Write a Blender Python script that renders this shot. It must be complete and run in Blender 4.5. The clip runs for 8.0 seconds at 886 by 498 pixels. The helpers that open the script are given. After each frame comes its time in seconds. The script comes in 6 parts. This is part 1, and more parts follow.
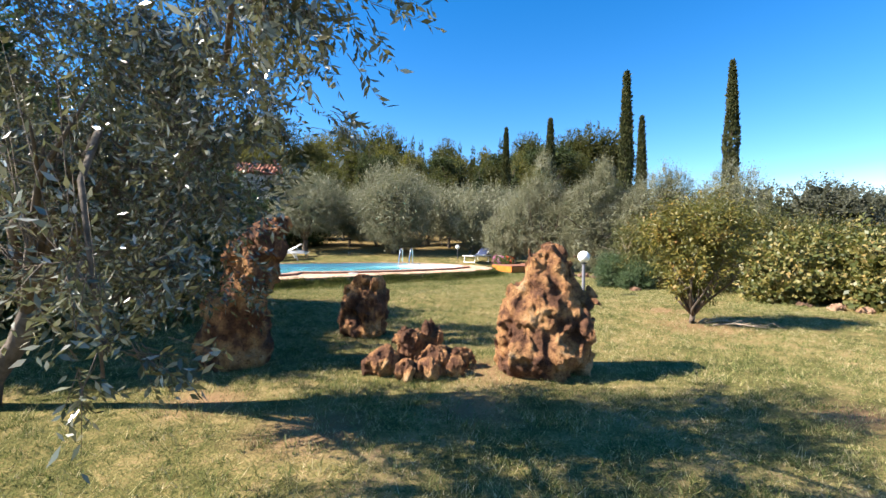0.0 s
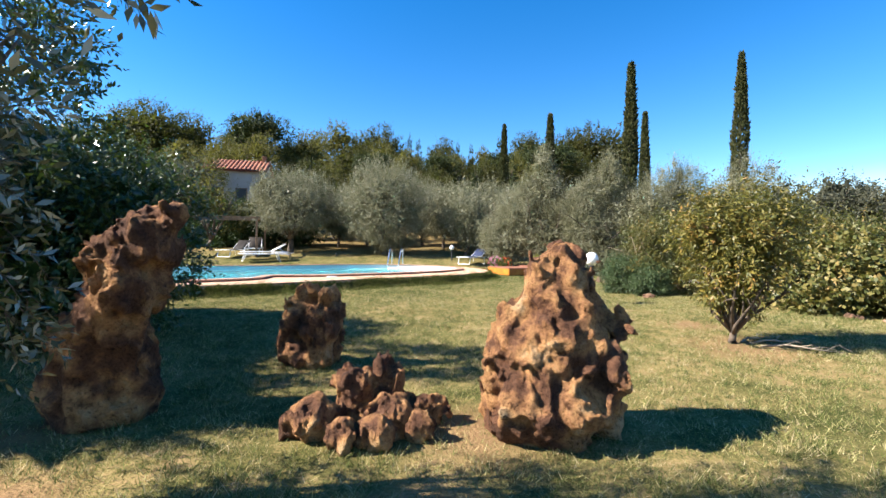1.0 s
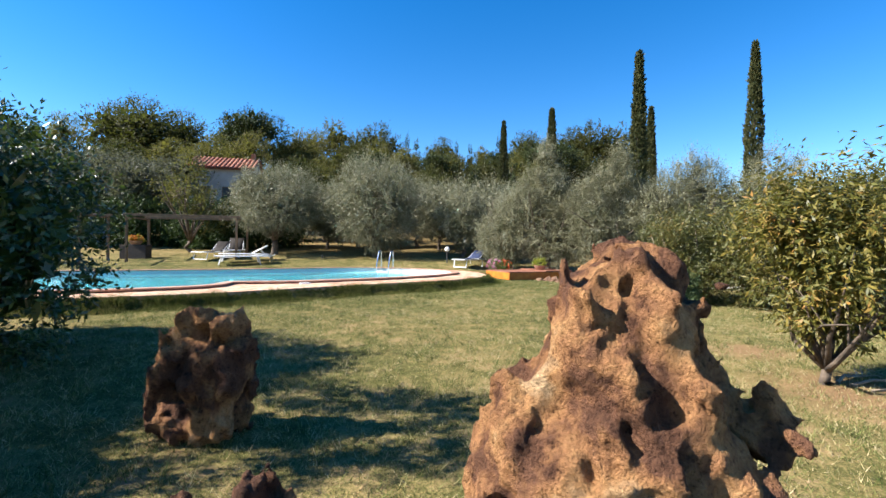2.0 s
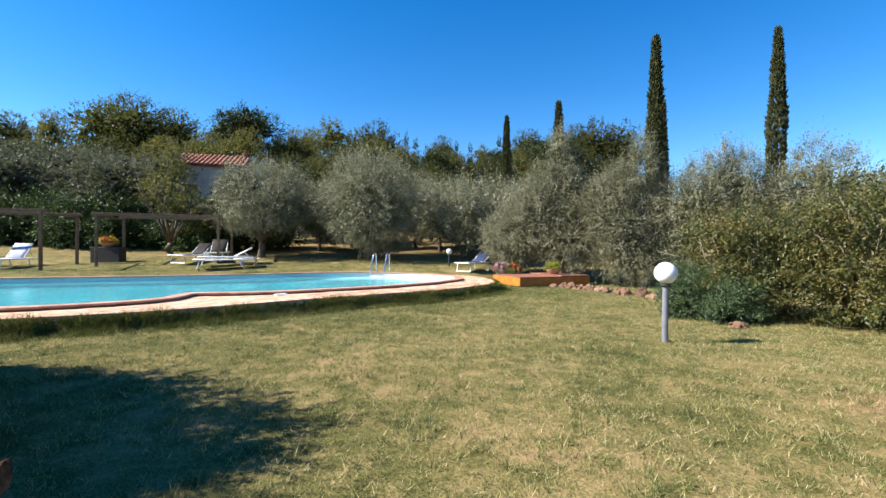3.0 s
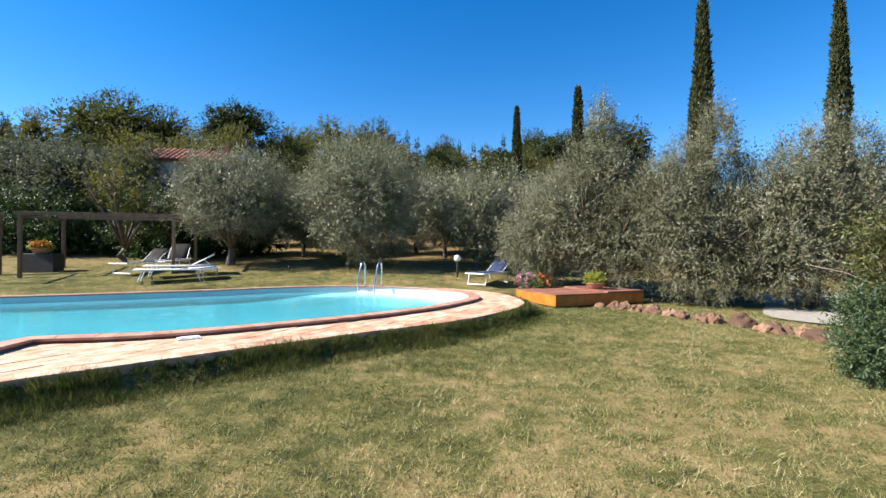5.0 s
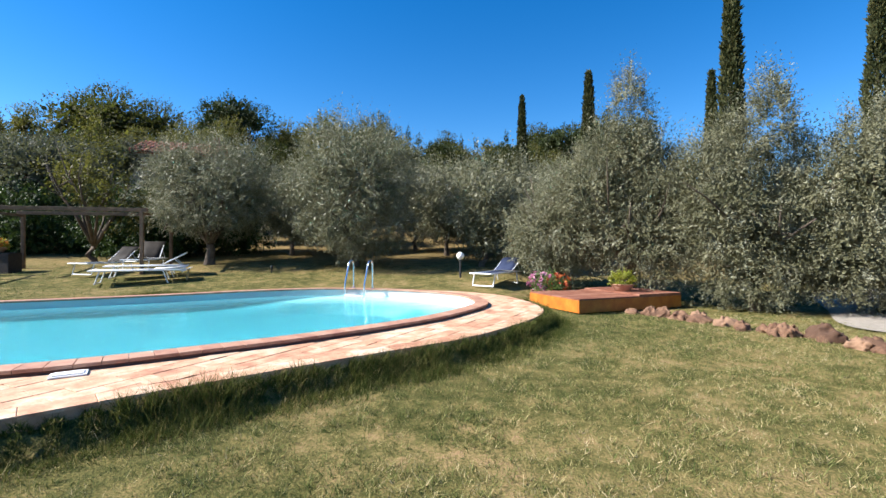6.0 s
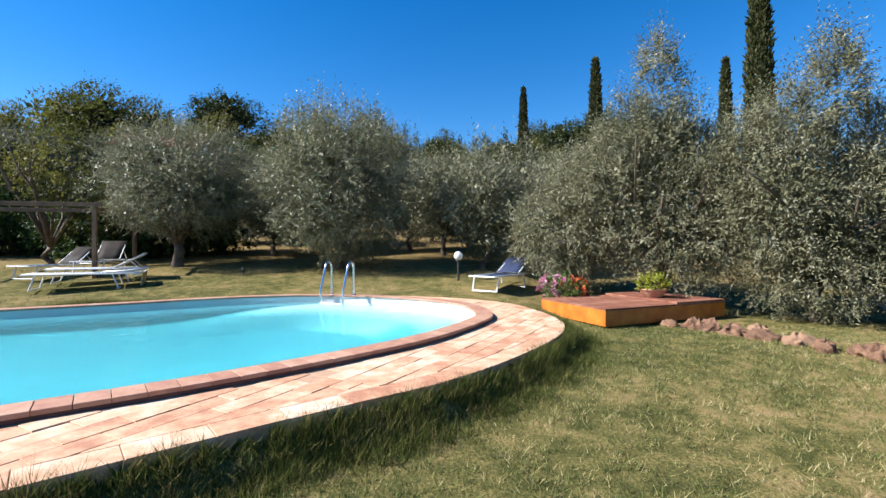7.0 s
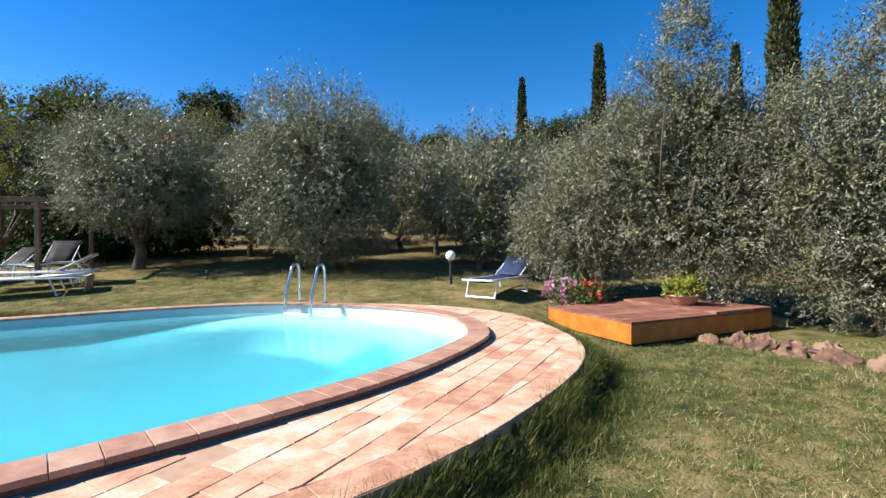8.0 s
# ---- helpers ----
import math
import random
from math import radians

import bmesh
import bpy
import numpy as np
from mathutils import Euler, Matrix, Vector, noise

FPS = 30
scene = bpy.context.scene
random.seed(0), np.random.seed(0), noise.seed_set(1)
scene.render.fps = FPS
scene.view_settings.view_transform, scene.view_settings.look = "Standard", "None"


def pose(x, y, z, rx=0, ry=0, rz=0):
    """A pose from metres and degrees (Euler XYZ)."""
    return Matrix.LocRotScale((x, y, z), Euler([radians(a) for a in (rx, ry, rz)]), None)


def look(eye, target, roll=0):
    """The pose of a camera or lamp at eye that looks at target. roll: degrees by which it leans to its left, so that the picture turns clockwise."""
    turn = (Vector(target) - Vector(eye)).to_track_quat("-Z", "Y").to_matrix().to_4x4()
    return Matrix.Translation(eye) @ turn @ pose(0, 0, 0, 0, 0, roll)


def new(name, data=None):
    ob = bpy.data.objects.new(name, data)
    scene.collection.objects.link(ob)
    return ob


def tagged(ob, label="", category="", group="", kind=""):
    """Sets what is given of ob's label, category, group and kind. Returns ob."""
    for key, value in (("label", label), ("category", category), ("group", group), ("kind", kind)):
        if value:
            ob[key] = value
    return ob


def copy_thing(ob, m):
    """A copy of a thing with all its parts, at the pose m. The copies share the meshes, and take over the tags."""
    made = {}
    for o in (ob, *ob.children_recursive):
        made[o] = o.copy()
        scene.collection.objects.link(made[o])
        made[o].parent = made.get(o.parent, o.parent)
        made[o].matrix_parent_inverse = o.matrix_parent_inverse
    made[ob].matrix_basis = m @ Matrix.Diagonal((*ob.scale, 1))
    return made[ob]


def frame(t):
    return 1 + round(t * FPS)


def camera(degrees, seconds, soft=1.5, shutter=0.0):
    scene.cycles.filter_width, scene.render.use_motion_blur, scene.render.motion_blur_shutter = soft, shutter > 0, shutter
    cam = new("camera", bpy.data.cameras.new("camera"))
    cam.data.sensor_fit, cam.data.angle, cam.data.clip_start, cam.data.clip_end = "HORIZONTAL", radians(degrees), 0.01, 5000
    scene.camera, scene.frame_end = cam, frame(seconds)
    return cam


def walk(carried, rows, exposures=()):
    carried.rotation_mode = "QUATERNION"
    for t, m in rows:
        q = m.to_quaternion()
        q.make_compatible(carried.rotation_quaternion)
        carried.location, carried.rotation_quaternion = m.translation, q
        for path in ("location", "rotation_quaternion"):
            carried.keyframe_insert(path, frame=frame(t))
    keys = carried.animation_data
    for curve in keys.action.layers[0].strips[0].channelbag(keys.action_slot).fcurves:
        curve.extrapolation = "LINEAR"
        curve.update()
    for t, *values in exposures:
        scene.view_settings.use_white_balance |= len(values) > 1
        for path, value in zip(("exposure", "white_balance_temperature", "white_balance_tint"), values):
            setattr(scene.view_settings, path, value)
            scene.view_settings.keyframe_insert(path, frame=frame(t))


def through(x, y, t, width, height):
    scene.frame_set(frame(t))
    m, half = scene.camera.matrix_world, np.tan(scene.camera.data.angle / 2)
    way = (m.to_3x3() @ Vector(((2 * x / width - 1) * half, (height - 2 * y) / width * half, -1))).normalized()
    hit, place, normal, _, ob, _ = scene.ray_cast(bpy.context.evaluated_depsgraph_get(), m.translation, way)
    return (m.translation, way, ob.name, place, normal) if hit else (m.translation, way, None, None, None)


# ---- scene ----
cam = camera(88.6, 8.0)
PATH = [
    (0, (0.702, -0.027, 1.034), (0.498, 1.962, 1.013), 0.7),
    (0.5, (0.758, 0.618, 1.02), (0.556, 2.608, 1.001), 0.7),
    (1, (0.801, 1.298, 1.027), (0.603, 3.289, 1.009), 0.8),
    (1.5, (0.862, 2.03, 1.031), (0.665, 4.02, 1.018), 0.8),
    (3, (0.618, 4.397, 1.091), (0.424, 6.388, 1.079), 0.6),
    (3.5, (0.406, 5.187, 1.18), (0.212, 7.178, 1.172), 0.6),
    (4, (0.305, 5.964, 1.193), (0.108, 7.954, 1.187), 0.6),
    (4.5, (0.225, 6.774, 1.19), (0.027, 8.764, 1.193), 0.6),
    (6, (0.044, 9.122, 1.142), (-0.169, 11.111, 1.132), 0.2),
    (6.5, (-0.034, 9.896, 1.126), (-0.238, 11.885, 1.116), 0.2),
    (7, (-0.033, 10.642, 1.103), (-0.242, 12.631, 1.095), -0.0),
    (7.5, (-0.062, 11.309, 1.116), (-0.26, 13.299, 1.095), -0.1),
    (8, (-0.011, 11.925, 1.102), (-0.212, 13.915, 1.088), -0.3),
]
EXPOSURES = [(0.0, 1.86, 6850, 11), (1.0, 1.83, 6850, 11), (1.7, 1.71, 6700, 11), (3.0, 1.51, 6550, 10), (4.5, 1.44, 6500, 10), (6.0, 1.38, 6450, 10), (7.5, 1.25, 6300, 10), (8.0, 1.20, 6250, 10)]
walk(cam, [(t, look(eye, target, roll)) for t, eye, target, roll in PATH], EXPOSURES)

# ---- light ----
SUN_AZ, SUN_EL = radians(193.0), radians(38.0)   # azimuth counted from +x towards +y
world = bpy.data.worlds.new("sky")
scene.world = world
world.use_nodes = True
wn = world.node_tree
bg = wn.nodes["Background"]
sky = wn.nodes.new("ShaderNodeTexSky")
sky.sky_type = "NISHITA"
sky.sun_disc = False
sky.sun_elevation = SUN_EL
sky.sun_rotation = radians(90) - SUN_AZ
sky.altitude = 300
sky.air_density = 1.0
sky.dust_density = 0.0
sky.ozone_density = 3.0
bg.inputs["Strength"].default_value = 0.077
vivid = wn.nodes.new("ShaderNodeHueSaturation")
vivid.inputs["Hue"].default_value = 0.505
# deep blue away from the sun, whitish round it
glare = wn.nodes.new("ShaderNodeRGBToBW")
paler = wn.nodes.new("ShaderNodeMapRange")
paler.inputs[1].default_value, paler.inputs[2].default_value = 5.0, 10.0
paler.inputs[3].default_value, paler.inputs[4].default_value = 1.40, 0.5
wn.links.new(sky.outputs[0], glare.inputs[0])
wn.links.new(glare.outputs[0], paler.inputs[0])
wn.links.new(paler.outputs[0], vivid.inputs["Saturation"])
wn.links.new(sky.outputs[0], vivid.inputs["Color"])
wn.links.new(vivid.outputs[0], bg.inputs["Color"])
sun = new("sun", bpy.data.lights.new("sun", "SUN"))
sun.data.energy = 5.0
sun.data.angle = radians(0.55)
sun.data.color = (1.0, 0.965, 0.90)
SUN_DIR = Vector((math.cos(SUN_AZ) * math.cos(SUN_EL), math.sin(SUN_AZ) * math.cos(SUN_EL), math.sin(SUN_EL)))
sun.matrix_world = look(SUN_DIR * 60, (0, 0, 0))


# ---- small tools ----
def material(name):
    m = bpy.data.materials.new(name)
    m.use_nodes = True
    return m, m.node_tree.nodes, m.node_tree.links, m.node_tree.nodes["Principled BSDF"]


def ramp_node(n, stops):
    r = n.new("ShaderNodeValToRGB")
    e = r.color_ramp.elements
    while len(e) < len(stops):
        e.new(0.5)
    for i, (p, c) in enumerate(stops):
        e[i].position = p
        e[i].color = (*c, 1)
    return r


def noise_node(n, l, scale, detail=4, rough=0.6, coords=None, kind="Object"):
    t = n.new("ShaderNodeTexNoise")
    t.inputs["Scale"].default_value = scale
    t.inputs["Detail"].default_value = detail
    t.inputs["Roughness"].default_value = rough
    if coords is None:
        coords = n.new("ShaderNodeTexCoord")
    l.new(coords.outputs[kind], t.inputs["Vector"])
    return t


def mix_node(n, l, fac, a, b, mode="MIX"):
    m = n.new("ShaderNodeMix")
    m.data_type = "RGBA"
    m.blend_type = mode
    for value, sock in ((fac, m.inputs[0]), (a, m.inputs[6]), (b, m.inputs[7])):
        if isinstance(value, (int, float)):
            sock.default_value = value
        elif isinstance(value, tuple):
            sock.default_value = (*value, 1)
        else:
            l.new(value, sock)
    return m.outputs[2]


def bump_node(n, l, bsdf, height, strength, dist):
    b = n.new("ShaderNodeBump")
    b.inputs["Strength"].default_value = strength
    b.inputs["Distance"].default_value = dist
    l.new(height, b.inputs["Height"])
    l.new(b.outputs[0], bsdf.inputs["Normal"])
    return b


def surface(name, stops, scale=6.0, fine=60.0, rough=0.7, metal=0.0, bump=0.3, dist=0.01, kind="Object", vary=0.0):
    """A surface with stains at one scale and grain at a finer one; vary: change from piece to piece."""
    m, n, l, b = material(name)
    tc = n.new("ShaderNodeTexCoord")
    a = noise_node(n, l, scale, 5, 0.6, tc, kind)
    f = noise_node(n, l, fine, 3, 0.6, tc, kind)
    r = ramp_node(n, stops)
    add = n.new("ShaderNodeMath")
    add.operation = "MULTIPLY_ADD"
    l.new(f.outputs[0], add.inputs[0])
    add.inputs[1].default_value = 0.35
    l.new(a.outputs[0], add.inputs[2])
    sub = n.new("ShaderNodeMath")
    sub.operation = "SUBTRACT"
    l.new(add.outputs[0], sub.inputs[0])
    sub.inputs[1].default_value = 0.175
    src = sub.outputs[0]
    if vary:
        oi = n.new("ShaderNodeObjectInfo")
        v = n.new("ShaderNodeMath")
        v.operation = "MULTIPLY_ADD"
        l.new(oi.outputs["Random"], v.inputs[0])
        v.inputs[1].default_value = vary
        l.new(src, v.inputs[2])
        w = n.new("ShaderNodeMath")
        w.operation = "SUBTRACT"
        l.new(v.outputs[0], w.inputs[0])
        w.inputs[1].default_value = vary / 2
        src = w.outputs[0]
    l.new(src, r.inputs[0])
    l.new(r.outputs[0], b.inputs["Base Color"])
    b.inputs["Roughness"].default_value = rough
    b.inputs["Metallic"].default_value = metal
    if bump:
        bump_node(n, l, b, add.outputs[0], bump, dist)
    return m


def leaf_material(name, stops, rough=0.45, through=0.25, tint=(0.2, 0.25, 0.05), sheen=0.5, island=0.7, clump=0.8, contrast=0.6):
    """Leaves that differ one from another and from clump to clump, with some light let through."""
    m, n, l, b = material(name)
    g = n.new("ShaderNodeNewGeometry")
    tc = n.new("ShaderNodeTexCoord")
    r = ramp_node(n, stops)
    big = noise_node(n, l, clump, 3, 0.6, tc)
    add = n.new("ShaderNodeMath")
    add.operation = "MULTIPLY_ADD"
    l.new(g.outputs["Random Per Island"], add.inputs[0])
    add.inputs[1].default_value = island
    s = n.new("ShaderNodeMath")
    s.operation = "MULTIPLY_ADD"
    l.new(big.outputs[0], s.inputs[0])
    s.inputs[1].default_value = contrast
    s.inputs[2].default_value = 0.5 - contrast * 0.5 - island * 0.5
    l.new(s.outputs[0], add.inputs[2])
    l.new(add.outputs[0], r.inputs[0])
    l.new(r.outputs[0], b.inputs["Base Color"])
    b.inputs["Roughness"].default_value = rough
    b.inputs["Specular IOR Level"].default_value = sheen
    tr = n.new("ShaderNodeBsdfTranslucent")
    tint_out = mix_node(n, l, 0.6, r.outputs[0], tint)
    l.new(tint_out, tr.inputs["Color"])
    mx = n.new("ShaderNodeMixShader")
    mx.inputs[0].default_value = through
    l.new(b.outputs[0], mx.inputs[1])
    l.new(tr.outputs[0], mx.inputs[2])
    l.new(mx.outputs[0], n["Material Output"].inputs["Surface"])
    return m


def smooth(mesh):
    mesh.polygons.foreach_set("use_smooth", np.ones(len(mesh.polygons), dtype=bool))


def mesh_from(name, verts, faces, mat, shade=False):
    """verts: (n,3) array; faces: (m,3) or (m,4) array."""
    me = bpy.data.meshes.new(name)
    verts = np.asarray(verts, dtype=np.float32)
    faces = np.asarray(faces, dtype=np.int32)
    k = faces.shape[1]
    me.vertices.add(len(verts))
    me.vertices.foreach_set("co", verts.ravel())
    me.loops.add(faces.size)
    me.loops.foreach_set("vertex_index", faces.ravel())
    me.polygons.add(len(faces))
    me.polygons.foreach_set("loop_start", np.arange(0, faces.size, k, dtype=np.int32))
    me.polygons.foreach_set("loop_total", np.full(len(faces), k, dtype=np.int32))
    me.update(calc_edges=True)
    me.validate()
    if shade:
        smooth(me)
    if mat:
        me.materials.append(mat)
    return me


def part(name, geo, mat, parent, label="", shade=False):
    """One mesh object, from a bmesh or a mesh, under a thing or a part (or on its own, when parent is None)."""
    if isinstance(geo, bmesh.types.BMesh):
        me = bpy.data.meshes.new(name)
        bmesh.ops.recalc_face_normals(geo, faces=geo.faces)
        geo.to_mesh(me)
        geo.free()
        me.materials.append(mat)
        if shade:
            smooth(me)
    else:
        me = geo
    ob = new(name, me)
    if parent is not None:
        ob.parent = parent
    if label:
        ob["label"] = label
    return ob


def thing(name, m, label, category, group="", kind=""):
    e = new(name)
    e.empty_display_size = 0.2
    e.matrix_basis = m
    return tagged(e, label, category, group, kind)


def box_bm(size, at=(0, 0, 0), bevel=0.0, turn=None, bm=None):
    """A box of that size standing on at (its base's centre), edges rounded by bevel."""
    own = bmesh.new()
    bmesh.ops.create_cube(own, size=1)
    bmesh.ops.transform(own, matrix=Matrix.Translation((0, 0, size[2] / 2)) @ Matrix.Diagonal((*size, 1)), verts=own.verts)
    if bevel:
        bmesh.ops.bevel(own, geom=own.edges[:], offset=bevel, segments=2, affect="EDGES", profile=0.6)
    mt = Matrix.Translation(at) @ (turn if turn else Matrix.Identity(4))
    bmesh.ops.transform(own, matrix=mt, verts=own.verts)
    if bm is None:
        return own
    merge(bm, own)
    return bm


def merge(bm, other):
    me = bpy.data.meshes.new("tmp")
    other.to_mesh(me)
    other.free()
    bm.from_mesh(me)
    bpy.data.meshes.remove(me)


def tube(bm, pts, radii, sides=8, cap=True):
    """A tapered round bar along pts."""
    pts = [Vector(p) for p in pts]
    rings = []
    ref = Vector((0.13, 0.27, 0.95)).normalized()
    for i, p in enumerate(pts):
        d = (pts[min(i + 1, len(pts) - 1)] - pts[max(i - 1, 0)]).normalized()
        if abs(d.dot(ref)) > 0.97:
            ref = Vector((0.9, 0.3, 0.1)).normalized()
        u = d.cross(ref).normalized()
        v = d.cross(u)
        r = radii[i] if isinstance(radii, (list, tuple)) else radii
        rings.append([bm.verts.new(p + (u * math.cos(a) + v * math.sin(a)) * r) for a in (2 * math.pi * k / sides for k in range(sides))])
    for a, b in zip(rings, rings[1:]):
        for k in range(sides):
            bm.faces.new((a[k], a[(k + 1) % sides], b[(k + 1) % sides], b[k]))
    if cap:
        bm.faces.new(rings[0][::-1])
        bm.faces.new(rings[-1])
    return bm


def lathe(bm, profile, sides=24, at=(0, 0, 0)):
    """A round body from (radius, height) pairs, about the z axis."""
    rings = []
    for r, z in profile:
        if r < 1e-5:
            rings.append([bm.verts.new((at[0], at[1], at[2] + z))])
        else:
            rings.append([bm.verts.new((at[0] + r * math.cos(2 * math.pi * k / sides), at[1] + r * math.sin(2 * math.pi * k / sides), at[2] + z)) for k in range(sides)])
    for a, b in zip(rings, rings[1:]):
        for k in range(sides):
            j = (k + 1) % sides
            if len(a) == 1 and len(b) > 1:
                bm.faces.new((a[0], b[j], b[k]))
            elif len(b) == 1 and len(a) > 1:
                bm.faces.new((a[k], a[j], b[0]))
            elif len(a) > 1:
                bm.faces.new((a[k], a[j], b[j], b[k]))
    return bm


def value_noise(p, seed=0):
    """Smooth lattice noise in about -1..1 for an (n,3) array."""
    i = np.floor(p).astype(np.int64)
    f = p - i
    f = f * f * (3 - 2 * f)

    def corner(dx, dy, dz):
        h = (i[:, 0] + dx) * 374761393 + (i[:, 1] + dy) * 668265263 + (i[:, 2] + dz) * 2147483647 + seed * 974711
        h = (h ^ (h >> 13)) * 1274126177
        h = (h ^ (h >> 16)) & 0xFFFFFF
        return h / 8388607.5 - 1

    x0 = [corner(0, a, b) * (1 - f[:, 0]) + corner(1, a, b) * f[:, 0] for a, b in ((0, 0), (1, 0), (0, 1), (1, 1))]
    y0 = x0[0] * (1 - f[:, 1]) + x0[1] * f[:, 1]
    y1 = x0[2] * (1 - f[:, 1]) + x0[3] * f[:, 1]
    return y0 * (1 - f[:, 2]) + y1 * f[:, 2]


def fbm(p, octaves=4, seed=0):
    out, amp = np.zeros(len(p)), 1.0
    for k in range(octaves):
        out += amp * value_noise(p * 2.03 ** k + 17.3 * k, seed + k)
        amp *= 0.5
    return out


def smoothstep(a, b, x):
    t = np.clip((np.asarray(x, dtype=float) - a) / (b - a), 0, 1)
    return t * t * (3 - 2 * t)


# ---- materials ----
def rock_material():
    m, n, l, b = material("pitted_rock")
    tc = n.new("ShaderNodeTexCoord")
    big = noise_node(n, l, 4.0, 4, 0.6, tc)
    mid = noise_node(n, l, 15.0, 6, 0.75, tc)
    fine = noise_node(n, l, 60.0, 5, 0.8, tc)
    tone = n.new("ShaderNodeMapRange")
    l.new(big.outputs[0], tone.inputs[0])
    tone.inputs[1].default_value, tone.inputs[2].default_value = 0.32, 0.68
    ochre = ramp_node(n, [(0.0, (0.081, 0.044, 0.033)), (0.38, (0.190, 0.097, 0.061)), (0.55, (0.399, 0.209, 0.104)), (0.75, (0.551, 0.315, 0.149)), (1.0, (0.589, 0.426, 0.261))])
    l.new(tone.outputs[0], ochre.inputs[0])
    # dark stains, plus pit shade painted in where the bump noise runs low
    stain_shade = ramp_node(n, [(0.30, (0.22, 0.18, 0.17)), (0.44, (0.82, 0.78, 0.74)), (0.62, (1.0, 0.97, 0.93)), (0.75, (1.25, 1.22, 1.2))])
    l.new(mid.outputs[0], stain_shade.inputs[0])
    c1 = mix_node(n, l, 1.0, ochre.outputs[0], stain_shade.outputs[0], "MULTIPLY")
    # finer tone, darker where the fine bump noise is low
    fine_tone = ramp_node(n, [(0.33, (0.45, 0.41, 0.39)), (0.44, (1.0, 0.98, 0.96)), (0.68, (1.25, 1.22, 1.18))])
    l.new(fine.outputs[0], fine_tone.inputs[0])
    c2 = mix_node(n, l, 1.0, c1, fine_tone.outputs[0], "MULTIPLY")
    l.new(c2, b.inputs["Base Color"])
    b.inputs["Roughness"].default_value = 0.92
    b.inputs["Specular IOR Level"].default_value = 0.15
    add = n.new("ShaderNodeMath")
    add.operation = "MULTIPLY_ADD"
    l.new(fine.outputs[0], add.inputs[0])
    add.inputs[1].default_value = 0.7
    l.new(mid.outputs[0], add.inputs[2])
    bump_node(n, l, b, add.outputs[0], 1.0, 0.05)
    return m


M_ROCK = rock_material()
M_EDGE_ROCK = surface("edging_rock", [(0.3, (0.072, 0.036, 0.020)), (0.5, (0.150, 0.078, 0.044)), (0.7, (0.234, 0.137, 0.083))], 6, 50, 0.9, 0, 0.5, 0.015, "Object", 0.5)
M_BARK = surface("bark", [(0.3, (0.046, 0.033, 0.023)), (0.6, (0.123, 0.091, 0.066)), (0.8, (0.185, 0.146, 0.113))], 7, 45, 0.9, 0, 0.8, 0.02)
M_PALE_BARK = surface("pale_bark", [(0.3, (0.154, 0.116, 0.079)), (0.7, (0.323, 0.262, 0.192))], 7, 45, 0.85, 0, 0.6, 0.01)
M_OLIVE = leaf_material("olive_leaf", [(0.0, (0.059, 0.062, 0.031)), (0.35, (0.125, 0.124, 0.067)), (0.65, (0.213, 0.204, 0.124)), (1.0, (0.464, 0.473, 0.389))], 0.45, 0.16, (0.24, 0.25, 0.14), 0.25, 0.25, 2.2, 1.25)
M_OLIVE_NEAR = leaf_material("glossy_olive_leaf", [(0.0, (0.038, 0.045, 0.023)), (0.45, (0.090, 0.096, 0.052)), (0.75, (0.199, 0.200, 0.136)), (1.0, (0.566, 0.534, 0.470))], 0.22, 0.2, (0.2, 0.21, 0.1), 0.9, 0.8, 3.0, 0.6)
M_LAUREL = leaf_material("laurel_leaf", [(0.0, (0.016, 0.031, 0.007)), (0.6, (0.041, 0.071, 0.014)), (1.0, (0.103, 0.142, 0.025))], 0.35, 0.15, (0.12, 0.2, 0.03), 0.6)
M_SHRUB = leaf_material("shrub_leaf", [(0.0, (0.030, 0.038, 0.009)), (0.4, (0.091, 0.093, 0.018)), (0.75, (0.211, 0.161, 0.034)), (1.0, (0.342, 0.142, 0.037))], 0.5, 0.28, (0.2, 0.2, 0.03), 0.4, 0.6, 2.6, 1.0)
M_LENTISK = leaf_material("lentisk_leaf", [(0.0, (0.018, 0.029, 0.008)), (0.4, (0.059, 0.070, 0.017)), (0.75, (0.135, 0.110, 0.028)), (1.0, (0.247, 0.116, 0.034))], 0.5, 0.22, (0.12, 0.12, 0.02), 0.35, 0.4, 2.4, 1.3)
M_VINE = leaf_material("vine_leaf", [(0.0, (0.028, 0.040, 0.010)), (0.45, (0.097, 0.105, 0.029)), (0.8, (0.233, 0.181, 0.058)), (1.0, (0.407, 0.257, 0.103))], 0.5, 0.28, (0.2, 0.2, 0.03), 0.4, 0.7, 2.2, 0.9)
M_HEDGE = leaf_material("hedge_leaf", [(0.0, (0.010, 0.021, 0.007)), (0.6, (0.022, 0.043, 0.012)), (1.0, (0.049, 0.073, 0.025))], 0.55, 0.15, (0.12, 0.2, 0.04), sheen=0.15)
M_LOWBUSH = leaf_material("low_bush_leaf", [(0.0, (0.022, 0.040, 0.016)), (0.5, (0.052, 0.085, 0.034)), (1.0, (0.110, 0.145, 0.060))], 0.5, 0.2, (0.1, 0.15, 0.05), 0.3, 0.6, 3.0, 0.9)
M_CYPRESS = leaf_material("cypress_leaf", [(0.0, (0.018, 0.025, 0.010)), (0.6, (0.050, 0.056, 0.020)), (1.0, (0.108, 0.097, 0.039))], 0.7, 0.1, (0.12, 0.14, 0.03), sheen=0.15)
M_OAK = leaf_material("oak_leaf", [(0.0, (0.012, 0.015, 0.004)), (0.5, (0.034, 0.035, 0.009)), (1.0, (0.077, 0.065, 0.020))], 0.6, 0.2, (0.2, 0.24, 0.04), sheen=0.15)
